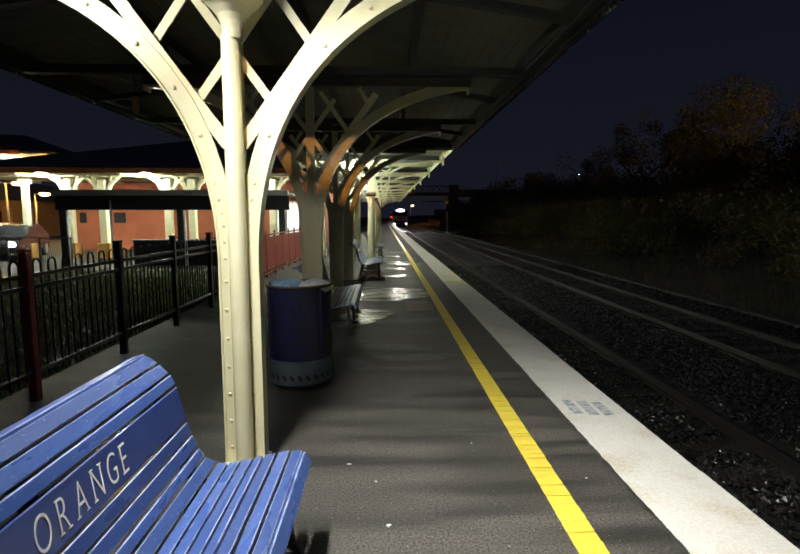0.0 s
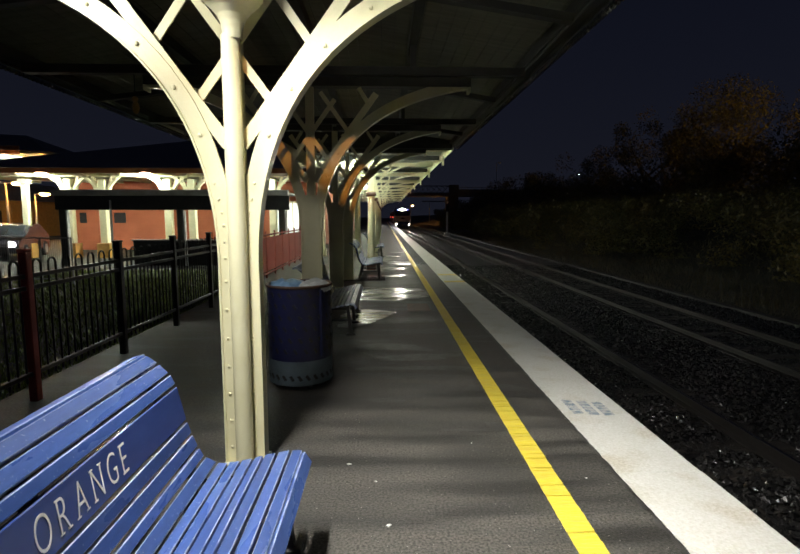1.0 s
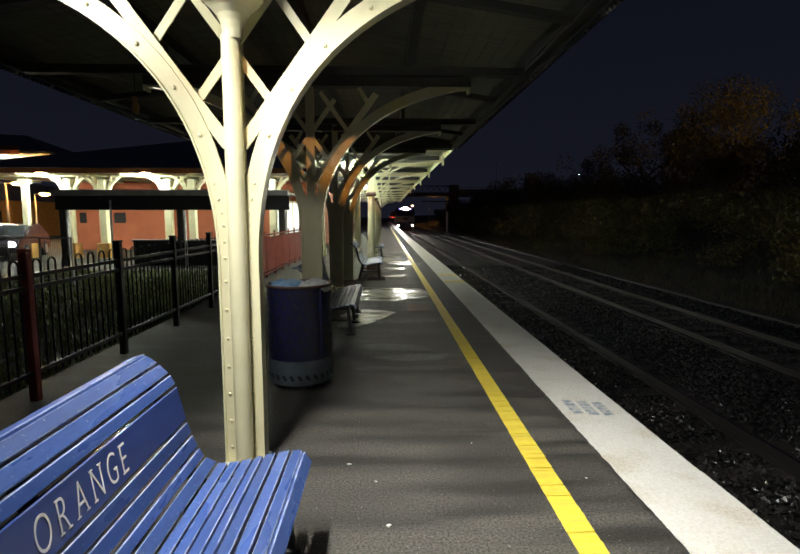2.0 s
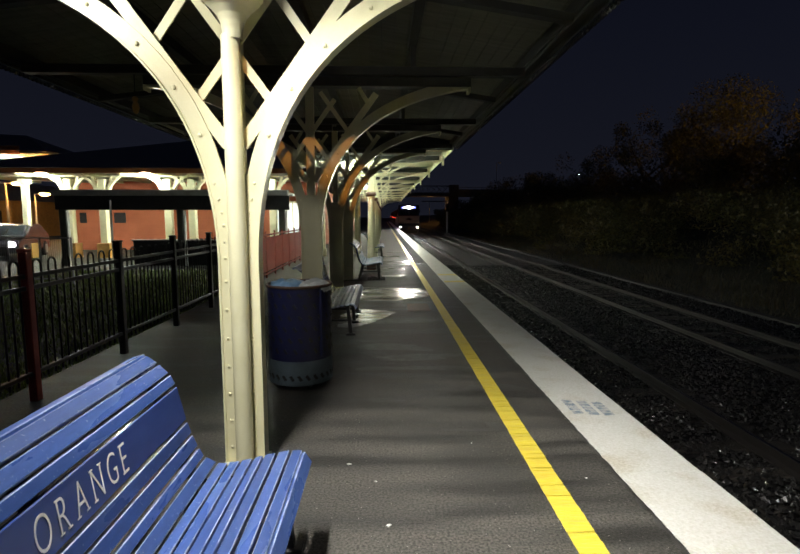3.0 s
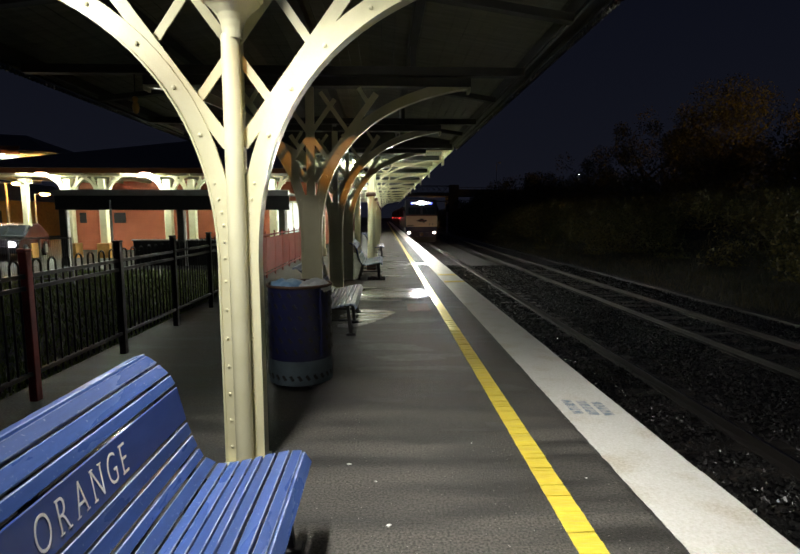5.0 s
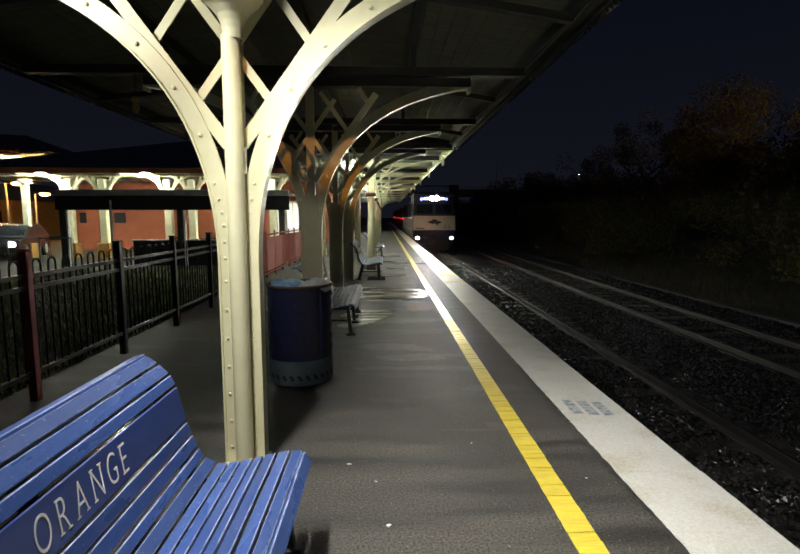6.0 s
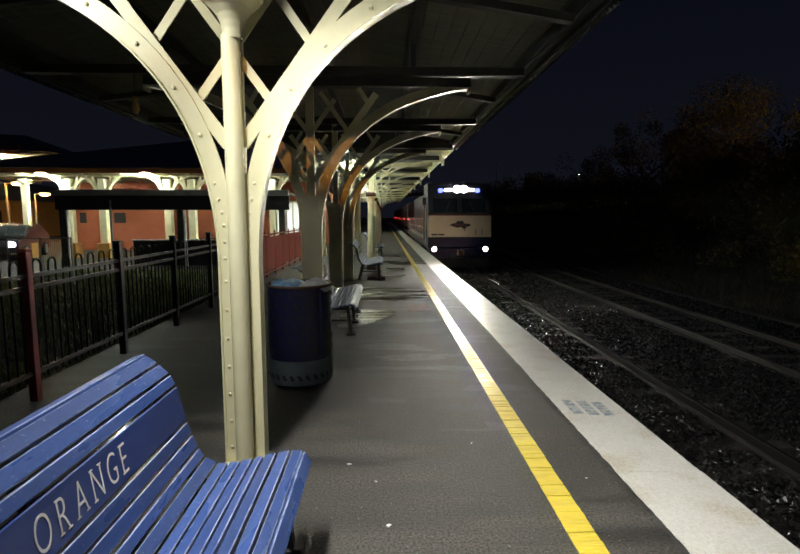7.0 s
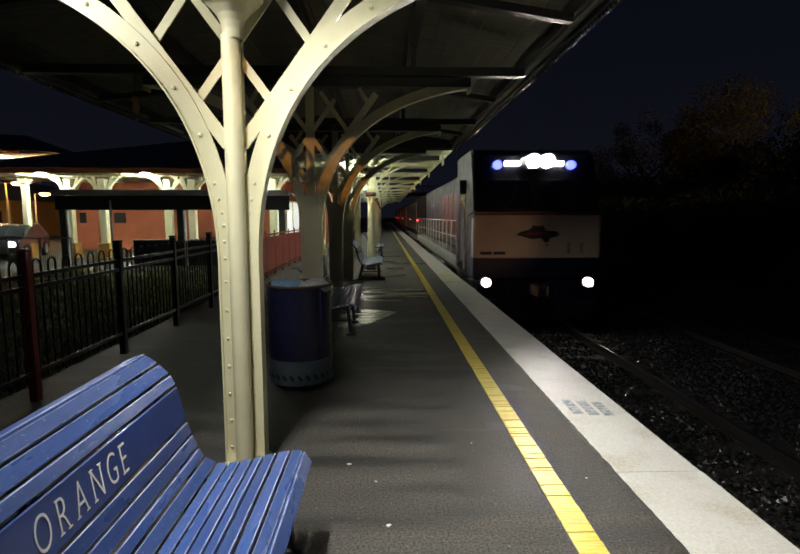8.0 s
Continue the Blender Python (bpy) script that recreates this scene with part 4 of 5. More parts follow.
        for s in (-1, 1):
            a = bez([(0.2, 2.62), (0.32, 3.0), (0.5, 3.25), (0.95, 3.44)], 10)
            part("brace", strip(B(), [(s * p, q) for p, q in a], [(s * (p - 0.09), q + 0.06) for p, q in a], -0.08, 0.08), CREAM, c, "curved cream brace")
            part("strut", bar(B(), (s * 0.18, 0, 2.8), (s * 0.42, 0, 3.44), 0.1, 0.1), CREAM, c)
    for x in (-14.0, -9.8, -5.7):
        light = thing("awning_light", (x, 22.05, 3.27), "small bulkhead lamp under the front awning", "lamp", "front awning lamps")
        part("housing", box(B(), -0.2, -0.06, 0.035, 0.2, 0.06, 0.088, 0.01), LOCO_WHITE, light)
        part("tube", cyl(B(), (-0.17, 0, 0.01), (0.17, 0, 0.01), 0.03, seg=12), TUBE, light, "glowing tube")


def shelter():
    ob = thing("walkway_shelter", (0, 0, -0.2), "dark steel walkway shelter with a deep fascia", "shelter")
    y = 18.5
    part("fascia", box(B(), -11.35, y, 1.97, -3.3, y + 0.08, 2.46, 0.01), BLACK_IRON, ob, "dark deep fascia")
    part("gutter", box(B(), -11.4, y - 0.12, 2.465, -3.3, y + 0.1, 2.66, 0.02), LOCO_GREY, ob, "grey gutter")
    part("roof", box(B(), -11.4, y + 0.12, 2.5, -3.3, y + 1.6, 2.58), BEAM, ob)
    part("low_wall", box(B(), -8.9, y + 0.3, 0, -3.3, y + 0.45, 0.88, 0.01), BLACK_IRON, ob, "dark low screen")
    part("wall_cap", box(B(), -8.95, y + 0.26, 0.882, -3.3, y + 0.49, 0.93, 0.01), LOCO_GREY, ob, "pale cap")
    for x in (-11.2, -7.15, -3.6):
        part("post", box(B(), x - 0.1, y + 0.1, 0, x + 0.1, y + 0.28, 2.5, 0.01), BEAM, ob)
        part("post_trim", box(B(), x + 0.13, y + 0.12, 0, x + 0.17, y + 0.26, 1.95), LOCO_WHITE, ob, "pale door trim")
    for x in (-9.4,):
        part("pole", cyl(B(), (x, y - 0.12, 0), (x, y - 0.12, 2.3), 0.035, seg=10), LOCO_GREY, ob, "thin steel pole")


def car(x, y, rz, lit):
    ob = thing("parked_car", (x, y, -0.2), "dark parked car with its headlights on" if lit else "dark unlit parked car in the car park", "car", "parked cars", rz=rz)
    prof = [(-2.1, 0.3), (-2.15, 0.62), (-2.0, 0.8), (-1.1, 0.95), (-0.5, 1.38), (0.9, 1.42), (1.6, 1.0), (2.1, 0.92), (2.15, 0.4), (2.0, 0.28)]
    bm = B()
    prism(bm, prof, -0.85, 0.85)
    bmesh.ops.bevel(bm, geom=list(bm.edges), offset=0.05, segments=2, affect="EDGES")
    part("body", bm, CAR, ob, "", True)
    for s in (-1, 1):
        part("side_window", prism(B(), [(-0.95, 0.97), (-0.45, 1.32), (0.85, 1.35), (1.3, 1.0)], s * 0.853, s * 0.858), GLASS, ob)
        part("headlight", ball(B(), (-2.13, s * 0.6, 0.66), 0.13, 10, (0.5, 1.2, 0.8)), WHITE_GLOW if lit else GLASS, ob, "lit headlight" if lit else "")
        for wx in (-1.35, 1.35):
            w = part("wheel", cyl(B(), (wx, s * 0.72, 0.31), (wx, s * 0.88, 0.31), 0.31, seg=20), RUBBER, ob)
            part("rim", cyl(B(), (wx, s * 0.885, 0.31), (wx, s * 0.895, 0.31), 0.2, seg=16), LOCO_GREY, w)
    part("windscreen", prism(B(), [(-1.1, 0.97), (-0.53, 1.37), (-0.51, 1.39), (-1.08, 0.99)], -0.7, 0.7), GLASS, ob)


def street_lamp(x, y, z, h, glowing, label, double=False):
    ob = thing("street_lamp", (x, y, z), label, "street lamp", "street lamps")
    part("pole", cyl(B(), (0, 0, 0), (0, 0, h), 0.09, 0.05, 10), LOCO_GREY, ob)
    for s in ((-1, 1) if double else (1,)):
        part("arm", bar(B(), (0, 0, h - 0.05), (s * 0.5, 0, h), 0.05, 0.05), LOCO_GREY, ob)
        head = part("lamp_head", box(B(), s * 0.35, -0.15, h - 0.02, s * 1.0, 0.15, h + 0.1, 0.03), LOCO_GREY, ob)
        part("lens", ball(B(), (s * 0.68, 0, h - 0.05), 0.2, 12, (1.6, 1, 0.5)), glowing, head, "glowing lens", True)


def yard_fence():
    ob = thing("mesh_fence", (0, 13.6, -0.2), "low steel mesh fence at the car park edge", "fence")
    for i in range(8):
        x = -13.6 + 0.8 * i
        part("post", cyl(B(), (x, 0, 0), (x, 0, 1.22), 0.025, seg=8), LOCO_GREY, ob)
    for z in (0.15, 1.2):
        part("rail", cyl(B(), (-13.6, 0, z), (-8.0, 0, z), 0.018, seg=8), LOCO_GREY, ob)
    bm = B()
    for i in range(110):
        x = -13.6 + i * 0.051
        box(bm, x - 0.002, -0.002, 0.15, x + 0.002, 0.002, 1.2)
    tagged(part("mesh_wires", bm, LOCO_GREY, ob, "thin steel mesh wires"), kind="stuff")


def entrance_canopy():
    ob = thing("entrance_canopy", (-24.0, 31.0, -0.2), "lit entrance canopy with arched trusses", "canopy")
    part("lining", box(B(), -4, 0.1, 5.3, 4.6, 5, 5.35), WHITE_CEIL, ob, "white lining")
    part("fascia", box(B(), -4, 0, 5.3, 3.2, 0.08, 5.75), BROWN_FASCIA, ob, "brown fascia")
    bm = B()
    v = [bm.verts.new(p) for p in ((-4.4, -0.2, 5.76), (5.0, -0.2, 5.4), (5.0, 5.4, 5.4), (-4.4, 5.4, 5.76), (2.0, 2.6, 6.7), (-2.0, 2.6, 6.9))]
    for f in ((0, 1, 4, 5), (1, 2, 4), (2, 3, 5, 4), (3, 0, 5), (3, 2, 1, 0)):
        bm.faces.new([v[i] for i in f])
    part("roof", bm, ROOF, ob, "dark hipped roof")
    for i in range(4):
        a = bez([(-4.0, 4.2), (-2.5, 4.9), (-1, 5.2), (3.0, 5.25)], 12)
        part("truss", strip(B(), a, [(p, q + 0.1) for p, q in a], 0.8 + i, 0.9 + i), CREAM, ob, "curved cream truss")
    for x in (-3.6, 4.2):
        part("post", box(B(), x - 0.12, 3.4, 0, x + 0.12, 3.64, 5.3, 0.01), CREAM, ob)
    part("tube", cyl(B(), (1.4, 0.6, 5.0), (1.7, 0.6, 5.0), 0.04, seg=12), TUBE, ob, "glowing tube")
    part("tube_bracket", box(B(), 1.5, 0.55, 5.04, 1.7, 0.65, 5.3), LOCO_WHITE, ob)


side_awning()
entrance_canopy()
building()
shelter()
car(-15.75, 22.6, 108, True)
car(-19.5, 27.0, 95, False)
yard_fence()
street_lamp(-21.0, 30.0, -0.2, 3.6, SODIUM_GLOW, "double-headed car park lamp with pinkish light", True)
street_lamp(-24.0, 37.0, -0.2, 3.3, SODIUM_GLOW, "orange sodium lamp in the car park")
house = thing("far_house", (-31.6, 43, -0.2), "low house beyond the car park, orange lamp light put into its wall colour", "house")
# ochre wall: the orange lamp light is put into its colour
part("wall", box(B(), -9, 0, 0, 1.8, 8, 3.0), OCHRE, house)
part("roof", prism(B(), [(-9.6, 3.0), (2.3, 3.0), (0, 4.6), (-7, 4.6)], -0.6, 8.6), ROOF, house)
for x in (-6.5, -3.0, 0.3):
    part("window", box(B(), x - 0.7, -0.04, 0.9, x + 0.7, -0.004, 2.2), GLASS, house)


# ---- far side: bridge, its lit opening edge, trees ----
def bridge():
    ob = thing("road_bridge", (0, 150, 0), "dark road bridge over the railway", "bridge")
    part("deck", box(B(), -30, 0, 7.35, 60, 9, 8.3), BRIDGE, ob, "dark deck")
    part("parapet", box(B(), 20, -0.1, 8.3, 60, 0.1, 9.2), BRIDGE, ob)
    for i in range(20):
        part("railing_post", box(B(), 20 + 2 * i, -0.05, 9.2, 20.1 + 2 * i, 0.05, 9.75), BLACK_IRON, ob)
    part("handrail", box(B(), 20, -0.05, 9.7, 60, 0.05, 9.82), BLACK_IRON, ob)
    # lattice girder over the tracks
    part("top_chord", box(B(), -12, -0.12, 10.0, 20, 0.12, 10.25), BRIDGE, ob)
    for i in range(20):
        x = -12 + 1.6 * i
        part("lattice_bar", bar(B(), (x, -0.05, 8.3), (x + 1.6, -0.05, 10.0), 0.14, 0.06), BRIDGE, ob)
        part("lattice_bar", bar(B(), (x + 1.6, 0.05, 8.3), (x, 0.05, 10.0), 0.14, 0.06), BRIDGE, ob)
    for x, w in ((-12, 1.2), (20.1, 1.45)):
        part("pier", box(B(), x - w, 0.5, -1.3, x + w, 8.5, 7.35, 0.1), BRIDGE, ob)
    part("pier_tower", box(B(), 18.7, -0.3, 7.35, 21.5, 0.45, 10.5, 0.05), BRIDGE, ob)
    # made-up white post and arm stand in for the headlit bridge opening edge
    ob = thing("signal_post", (9.0, 74, -1.3), "white post and cross arm standing for the lit edge of the bridge opening", "signal")
    part("post", cyl(B(), (0, 0, 0), (0, 0, 5.0), 0.14, seg=12), LOCO_WHITE, ob)
    part("arm", box(B(), -3.6, -0.08, 4.85, 0.1, 0.08, 5.02), LOCO_GREY, ob)
    part("post_box", box(B(), -0.25, -0.35, 3.5, 0.25, -0.1, 4.6, 0.05), BLACK_IRON, ob)
    part("base", box(B(), -0.4, -0.4, 0, 0.4, 0.4, 0.5, 0.03), CONCRETE, ob)


def tree(x, y, z, h, w, seed, n=1500, low=0.3, name="tree", label="dark leafy tree tinged orange by lamplight"):
    rng = np.random.default_rng(seed)
    ob = thing(name, (x, y, z), label, name, "lineside " + name + "s")
    bm = cyl(B(), (0, 0, 0), (0.02 * h, 0, 0.45 * h), 0.035 * h, 0.022 * h, 9)
    for i in range(7):
        a = i * 2.4 + seed
        st = Vector((0.01 * h, 0, (0.25 + 0.03 * i) * h))
        en = st + Vector((math.cos(a) * w * 0.32, math.sin(a) * w * 0.32, h * (0.22 + 0.05 * (i % 3))))
        cyl(bm, st, en, 0.014 * h, 0.005 * h, 6)
    part("trunk", bm, BARK, ob, "", True)
    k = 26
    cen = np.stack([rng.normal(0, 0.25, k) * w, rng.normal(0, 0.25, k) * w, h * rng.uniform(low, 0.93, k)], -1)
    cen[:, :2] *= (1.25 - 0.75 * np.maximum(cen[:, 2:] / h - 0.3, 0))
    rad = rng.uniform(0.09, 0.19, k) * w
    idx = rng.integers(0, k, n)
    d = rng.normal(0, 1, (n, 3))
    d /= np.linalg.norm(d, axis=1)[:, None]
    p = cen[idx] + d * (rad[idx] * rng.uniform(0.55, 1.12, n))[:, None]
    p[:, 2] = np.maximum(p[:, 2], 0.1)
    s = rng.uniform(0.05, 0.12, n) * max(1.0, y / 45) ** 0.7
    u = rng.normal(0, 1, (n, 3))
    v = np.cross(d + rng.normal(0, 0.5, (n, 3)), u)
    u /= np.linalg.norm(u, axis=1)[:, None]
    v /= np.linalg.norm(v, axis=1)[:, None] + 1e-9
    q = np.stack([p - u * s[:, None], p + v * s[:, None] * 0.5, p + u * s[:, None], p - v * s[:, None] * 0.5], 1)
    me = bpy.data.meshes.new("crown")
    me.from_pydata(q.reshape(-1, 3).tolist(), [], np.arange(n * 4).reshape(-1, 4).tolist())
    me.materials.append(LEAF)
    cr = new("crown", me)
    cr.parent = ob


bridge()
rng0 = random.Random(5)
for (x, y, h, w) in ((27, 41, 11, 9), (22.5, 33, 6.5, 8), (20, 26, 5, 6), (31, 48, 11, 9), (24, 44, 7, 7), (29, 58, 10.5, 9), (27, 68, 9, 9), (24, 80, 7, 8),
                     (31, 76, 9, 9), (26, 94, 8, 9), (32, 104, 8, 10), (26, 118, 8, 9), (33, 36, 10, 9), (18, 56, 4.5, 6), (18.5, 68, 4.5, 6), (17.5, 46, 3.6, 5),
                     (17.5, 36, 3.2, 5), (36, 60, 12, 10), (28, 30, 8, 8), (19, 84, 5, 7), (19, 100, 5.5, 8), (40, 130, 9, 14)):
    tree(x, y, 0.4 if x < 22 else 1.3, h, w, rng0.randint(1, 999), 9000 if y < 60 else 4500, 0.15)
for i in range(17):
    y = 17 + i * 6.2
    tree(15.8 + 1.6 * math.sin(i * 2.2), y, -0.6, 2.6 + 0.9 * math.sin(i * 1.7), 6.5, 40 + i, 5000, 0.05, "shrub", "dense dark lineside shrub")
    tree(20.5 + 1.5 * math.sin(i * 1.3), y + 3, 0.7, 3.8 + 1.0 * math.sin(i * 2.9), 7.5, 80 + i, 5000, 0.05, "shrub", "dense dark lineside shrub")
street_lamp(14.0, 160, 0, 6.0, SODIUM_GLOW, "distant sodium street lamp")
street_lamp(9.5, 185, 0, 5.2, SODIUM_GLOW, "distant sodium street lamp")
street_lamp(27.5, 128, 2, 12.5, LOCO_GREY, "distant unlit street lamp")
street_lamp(46, 125, 3, 8.5, WHITE_GLOW, "distant white street lamp among the trees")


# ---- the train ----
def bogie(parent, y):
    b = part("bogie", box(B(), -1.1, y - 1.7, 0.45, 1.1, y + 1.7, 0.75, 0.05), BLACK_IRON, parent, "black bogie frame")
    for dy in (-1.3, 0, 1.3):
        for s in (-1, 1):
            part("wheel", cyl(B(), (s * 0.70, y + dy, 0.5), (s * 0.82, y + dy, 0.5), 0.5, seg=24), RUST, b)
    return b


def locomotive():
    ob = thing("locomotive", (TRACK1, 111, RAILZ), "dark freight locomotive with a cream nose panel and blazing headlights", "locomotive")
    H = 1.48
    part("nose", box(B(), -H, 0.05, 1.05, H, 1.0, 2.62, 0.06), LOCO_BLUE, ob, "navy nose")
    panel = part("nose_panel", box(B(), -H + 0.01, 0.0, 1.58, H - 0.01, 0.046, 2.58, 0.015), LOCO_CREAM, ob, "cream front panel")
    # plain emblem and lettering bars
    em = [(-0.5, 2.12), (-0.38, 2.2), (-0.2, 2.24), (-0.1, 2.34), (0.04, 2.32), (0.12, 2.36), (0.2, 2.22), (0.46, 2.2), (0.52, 2.12), (0.4, 2.06), (0.3, 2.05), (0.27, 1.95), (0.16, 1.95), (0.1, 2.04), (-0.15, 2.02), (-0.3, 2.07)]
    part("emblem", prism(B(), em, -0.006, -0.002), LOCO_DARK, panel, "dark plain emblem")
    part("emblem_band", prism(B(), [(-0.3, 2.12), (0.3, 2.12), (0.24, 2.18), (-0.22, 2.18)], -0.009, -0.007), LOCO_RED, panel, "maroon band on the emblem")
    part("emblem_drop", prism(B(), [(0.2, 1.86), (0.25, 1.86), (0.26, 1.9), (0.2, 1.9)], -0.006, -0.002), LOCO_DARK, panel)
    for a, b in ((-1.34, -1.06), (-1.02, -0.74)):
        part("name_bar", box(B(), a, -0.006, 1.66, b, -0.002, 1.73), LOCO_DARK, panel, "dark lettering bar")
    for x in (0.72, 1.02):
        part("grille_slot", box(B(), x, -0.006, 1.68, x + 0.06, -0.002, 1.95), LOCO_GREY, panel)
    part("nose_stripe", box(B(), -H, -0.002, 2.585, H, 0.05, 2.66, 0.01), LOCO_RED, ob, "maroon stripe")
    # cab
    cab = B()
    prof = [(0.05, 2.62), (0.4, 3.52), (0.55, 4.05), (0.8, 4.16), (2.9, 4.16), (2.9, 1.05), (1.0, 1.05), (1.0, 2.62)]
    a = [cab.verts.new((-H, y, z)) for y, z in prof]
    b = [cab.verts.new((H, y, z)) for y, z in prof]
    cab.faces.new(a)
    cab.faces.new(b[::-1])
    for i in range(len(prof)):
        j = (i + 1) % len(prof)
        cab.faces.new((a[i], a[j], b[j], b[i]))
    bmesh.ops.bevel(cab, geom=list(cab.edges), offset=0.05, segments=2, affect="EDGES")
    part("cab", cab, LOCO_DARK, ob, "dark driving cab", True)
    for s in (-1, 1):
        m = Matrix.Translation((s * 0.68, 0.205, 3.07)) @ Matrix.Rotation(radians(-21.2), 4, "X")
        w = part("windscreen", box(B(), -0.56, -0.012, -0.34, 0.56, 0.012, 0.34, 0.008, m), GLASS, ob, "dark windscreen")
        part("windscreen_frame", box(B(), -0.6, 0.0, -0.38, 0.6, 0.008, 0.38, 0.004, m), BLACK_IRON, w)
        part("wiper", bar(B(), (s * 0.68, 0.06, 2.78), (s * 0.45, 0.2, 3.25), 0.02, 0.02), BLACK_IRON, w)
        part("side_window", box(B(), s * (H + 0.002), 1.3, 2.75, s * (H + 0.012), 2.2, 3.45, 0.004), GLASS, ob)
        part("cab_door", box(B(), s * (H + 0.002), 2.3, 1.3, s * (H + 0.016), 2.85, 3.4, 0.004), LOCO_BLUE, ob, "navy cab door")
        part("grab_rail", cyl(B(), (s * (H + 0.06), 1.15, 1.2), (s * (H + 0.06), 1.15, 2.9), 0.02, seg=8), LOCO_WHITE, ob, "white grab rail")
        part("corner_flash", box(B(), s * (H + 0.001), 0.06, 1.58, s * (H + 0.008), 0.35, 2.5), LOCO_WHITE, ob, "white corner flash")
        m2 = part("mirror_bracket", box(B(), s * (H + 0.02), 1.05, 3.1, s * (H + 0.2), 1.1, 3.45, 0.01), BLACK_IRON, ob)
        part("ditch_housing", cyl(B(), (s * 1.2, -0.10, 1.02), (s * 1.2, 0.06, 1.02), 0.14, seg=20), BLACK_IRON, ob)
        part("ditch_light", cyl(B(), (s * 1.2, -0.115, 1.02), (s * 1.2, -0.102, 1.02), 0.10, seg=20), DITCH, ob, "lit ditch light")
        part("marker_light", cyl(B(), (s * 0.88, 0.40, 3.76), (s * 0.88, 0.46, 3.76), 0.105, seg=16), MARKER_BLUE, ob, "bluish marker light")
        part("number_box", box(B(), s * 0.36, 0.41, 3.74, s * 0.70, 0.47, 3.85, 0.01), NUMBER_GLOW, ob, "lit number box")
        # added tube round the recessed disc, only to narrow its beam
        shade = part("headlight_shade", cyl(B(), (s * 0.158, -0.09, 3.80), (s * 0.158, 0.47, 3.80), 0.154, seg=24, caps=False), BLACK_IRON, ob, "added black tube that narrows the headlight beam")
        part("headlight", cyl(B(), (s * 0.158, 0.44, 3.80), (s * 0.158, 0.46, 3.80), 0.150, seg=24), HEADLIGHT, shade, "blazing headlight")
        # walkway and hood
        part("walkway", box(B(), s * 1.0, 2.92, 1.35, s * H, 20.6, 1.43, 0.01), LOCO_GREY, ob, "grey side walkway")
        part("sill", box(B(), s * (H - 0.04), 1.0, 1.08, s * (H + 0.0), 20.6, 1.346), LOCO_GREY, ob, "pale side sill")
        for i in range(15):
            y = 3.3 + i * 1.2
            part("handrail_post", cyl(B(), (s * 1.43, y, 1.43), (s * 1.43, y, 2.42), 0.02, seg=8), LOCO_WHITE, ob, "white handrail post")
        for z in (1.95, 2.42):
            part("handrail", cyl(B(), (s * 1.43, 3.3, z), (s * 1.43, 20.1, z), 0.02, seg=8), LOCO_WHITE, ob, "white handrail")
        for i in range(12):
            y = 3.4 + i * 1.35
            part("hood_door", box(B(), s * 0.982, y, 1.7, s * 0.998, y + 1.25, 3.4, 0.004), LOCO_RED if i < 6 else LOCO_BLUE, ob)
        for i in range(4):
            part("step", box(B(), s * 1.15, 0.25, 0.25 + i * 0.25, s * 1.5, 0.7, 0.29 + i * 0.25, 0.005), LOCO_GREY, ob)
    part("headlight_housing", box(B(), -0.33, 0.475, 3.63, 0.33, 0.62, 3.97, 0.03), BLACK_IRON, ob)
    part("hood", box(B(), -0.98, 2.92, 1.43, 0.98, 20.0, 3.95, 0.08), LOCO_DARK, ob, "dark engine hood")
    part("frame", box(B(), -1.3, 0.3, 0.85, 1.3, 20.8, 1.06, 0.02), BLACK_IRON, ob)
    part("fuel_tank", box(B(), -1.3, 8.0, 0.25, 1.3, 13.5, 0.85, 0.15), BLACK_IRON, ob)
    part("pilot", prism(B(), [(-1.4, 0.62), (1.4, 0.62), (1.4, 1.04), (-1.4, 1.04)], 0.0, 0.2), LOCO_BLUE, ob, "navy front beam")
    part("plough", prism(B(), [(-1.3, 0.14), (1.3, 0.14), (1.4, 0.61), (-1.4, 0.61)], -0.08, 0.1), BLACK_IRON, ob)
    part("coupler", box(B(), -0.14, -0.55, 0.72, 0.14, 0.0, 1.0, 0.04), RUST, ob)
    for x in (-0.7, -0.5, 0.45, 0.65):
        part("air_hose", cyl(B(), (x, -0.06, 0.85), (x + 0.05, -0.12, 0.35), 0.025, seg=8), RUBBER, ob)
    part("roof_horn", cyl(B(), (0.3, 1.0, 4.18), (0.3, 1.6, 4.22), 0.05, 0.02, 10), LOCO_GREY, ob)
    part("exhaust_stack", box(B(), -0.25, 9.0, 3.95, 0.25, 9.6, 4.15, 0.02), BLACK_IRON, ob)
    bogie(ob, 3.8)
    bogie(ob, 17.0)
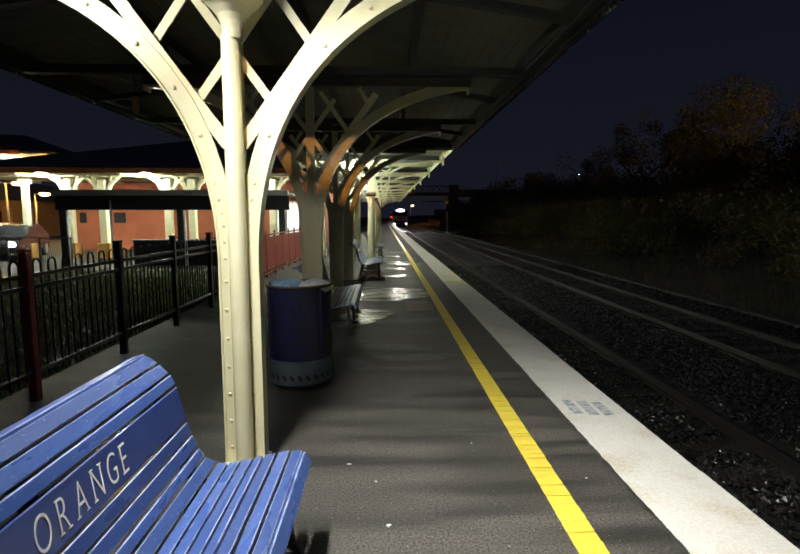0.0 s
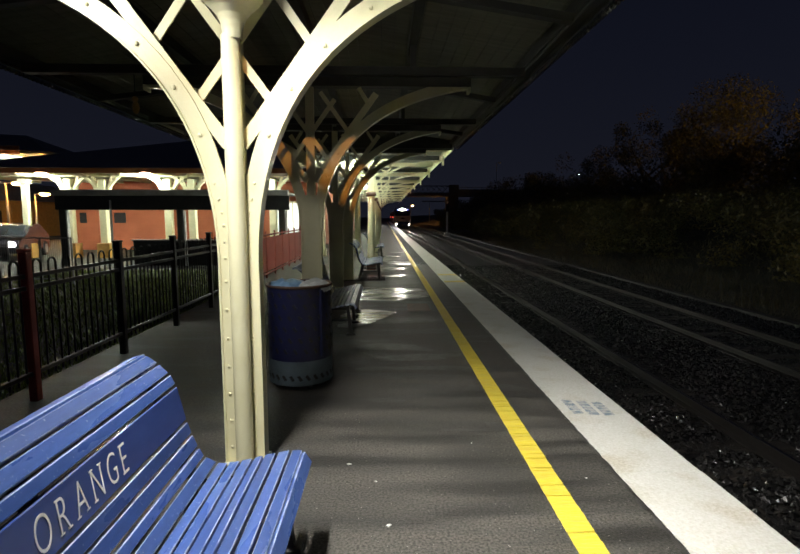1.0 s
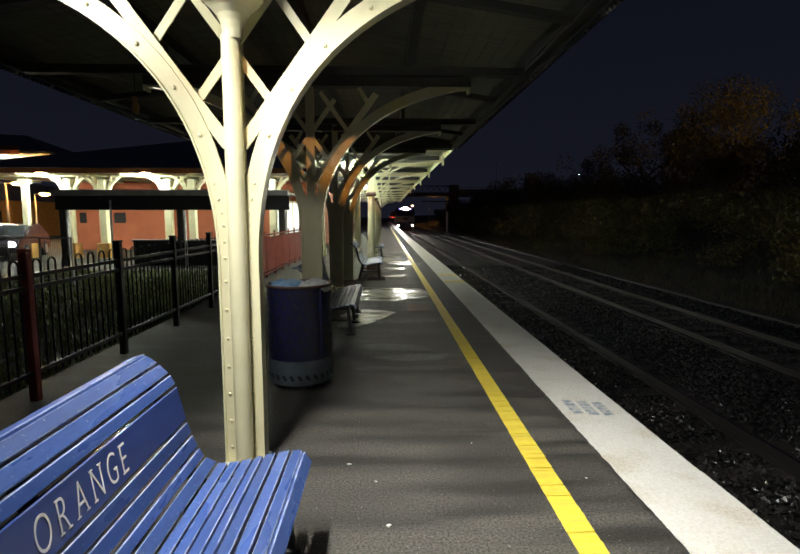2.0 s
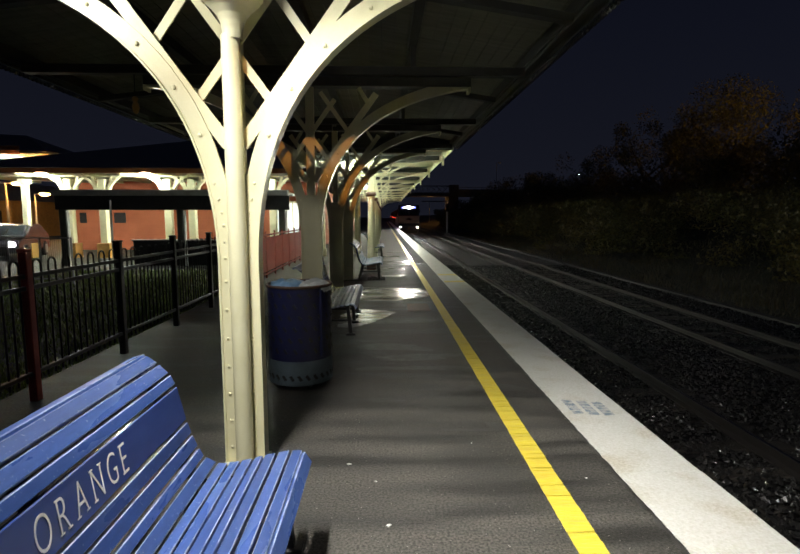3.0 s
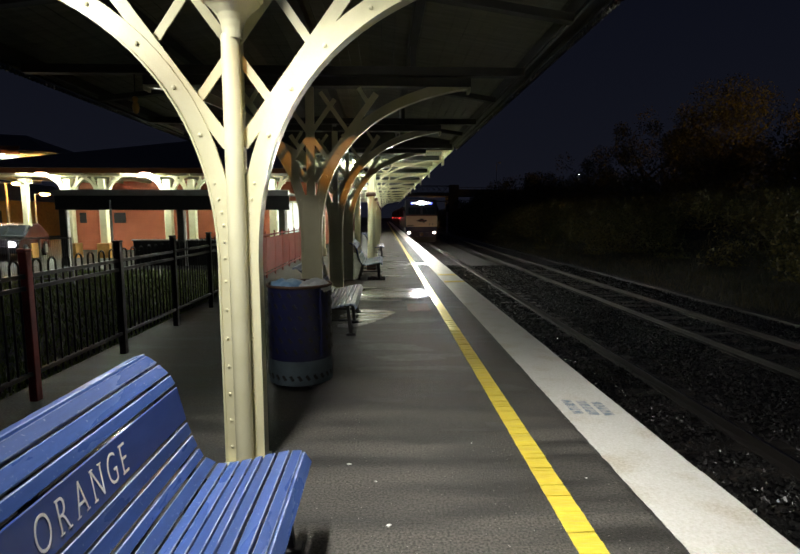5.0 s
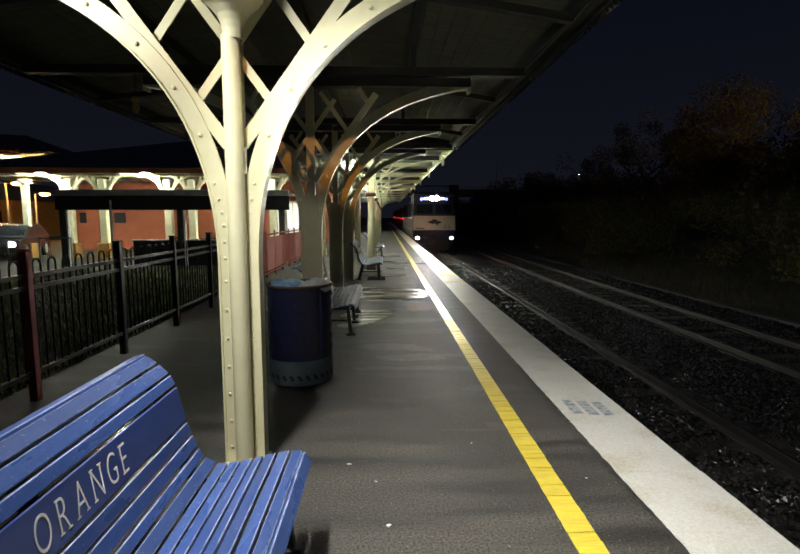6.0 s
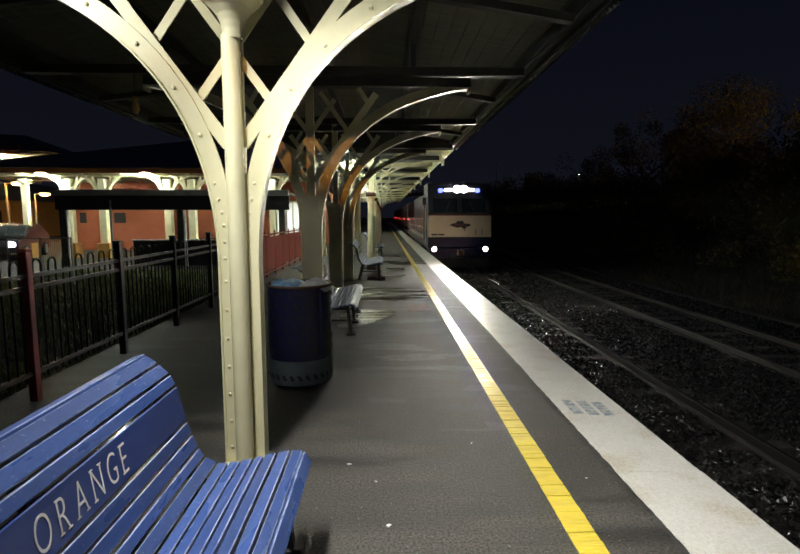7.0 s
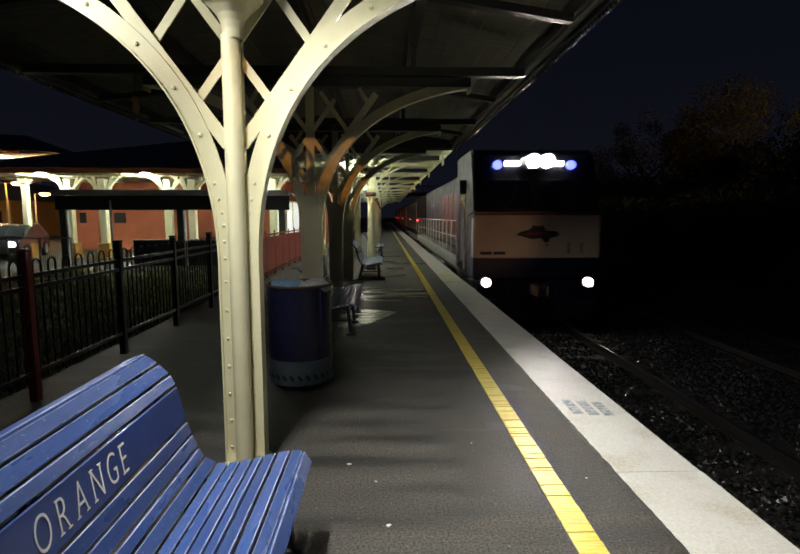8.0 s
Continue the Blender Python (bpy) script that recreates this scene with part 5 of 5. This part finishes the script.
    part("tail_marker", cyl(B(), (-1.42, 20.7, 2.3), (-1.42, 20.75, 2.3), 0.07, seg=12), MARKER_RED, ob, "red marker lamp")
    part("marker_lamp", ball(B(), (-1.5, 20.4, 2.3), 0.06, 10), MARKER_RED, ob, "red marker lamp")
    return ob


def wagon(y):
    ob = thing("hopper_wagon", (TRACK1, 111 + y, RAILZ), "dark weathered bulk hopper wagon", "wagon", "wagons of the train")
    bm = prism(B(), [(-1.4, 1.6), (-0.7, 0.8), (0.7, 0.8), (1.4, 1.6), (1.4, 3.5), (1.1, 3.8), (-1.1, 3.8), (-1.4, 3.5)], 0.6, 14.4)
    part("body", bm, WAGON, ob)
    for s in (-1, 1):
        for i in range(13):
            part("rib", box(B(), s * 1.402, 0.8 + i * 1.1, 1.62, s * 1.47, 0.9 + i * 1.1, 3.48), WAGON, ob)
        part("ladder_rail", cyl(B(), (s * 1.44, 0.5, 1.0), (s * 1.44, 0.5, 3.7), 0.02, seg=8), LOCO_GREY, ob)
        part("sill", box(B(), s * 1.25, 0.2, 1.0, s * 1.42, 14.8, 1.25), WAGON, ob)
    part("marker_lamp", ball(B(), (-1.5, 7.5, 2.3), 0.05, 10), MARKER_RED, ob, "red marker lamp")
    for yy in (2.2, 12.8):
        b = part("bogie", box(B(), -1.0, yy - 1.2, 0.4, 1.0, yy + 1.2, 0.7, 0.05), BLACK_IRON, ob)
        for dy in (-0.9, 0.9):
            for s in (-1, 1):
                part("wheel", cyl(B(), (s * 0.70, yy + dy, 0.45), (s * 0.82, yy + dy, 0.45), 0.45, seg=20), RUST, b)
    return ob


loco = locomotive()
OFFSETS = (21.6, 37.0, 52.4, 67.8)
wagons = [wagon(o) for o in OFFSETS]
FRONT8, SPEED = 12.05, 12.4


def motions():
    for ob, off in [(loco, 0.0)] + list(zip(wagons, OFFSETS)):
        walk(ob, [(t, pose(TRACK1, FRONT8 + SPEED * (8.0 - t) + off, RAILZ)) for t in (0.0, 2.0, 4.0, 6.0, 8.0)])


motions()
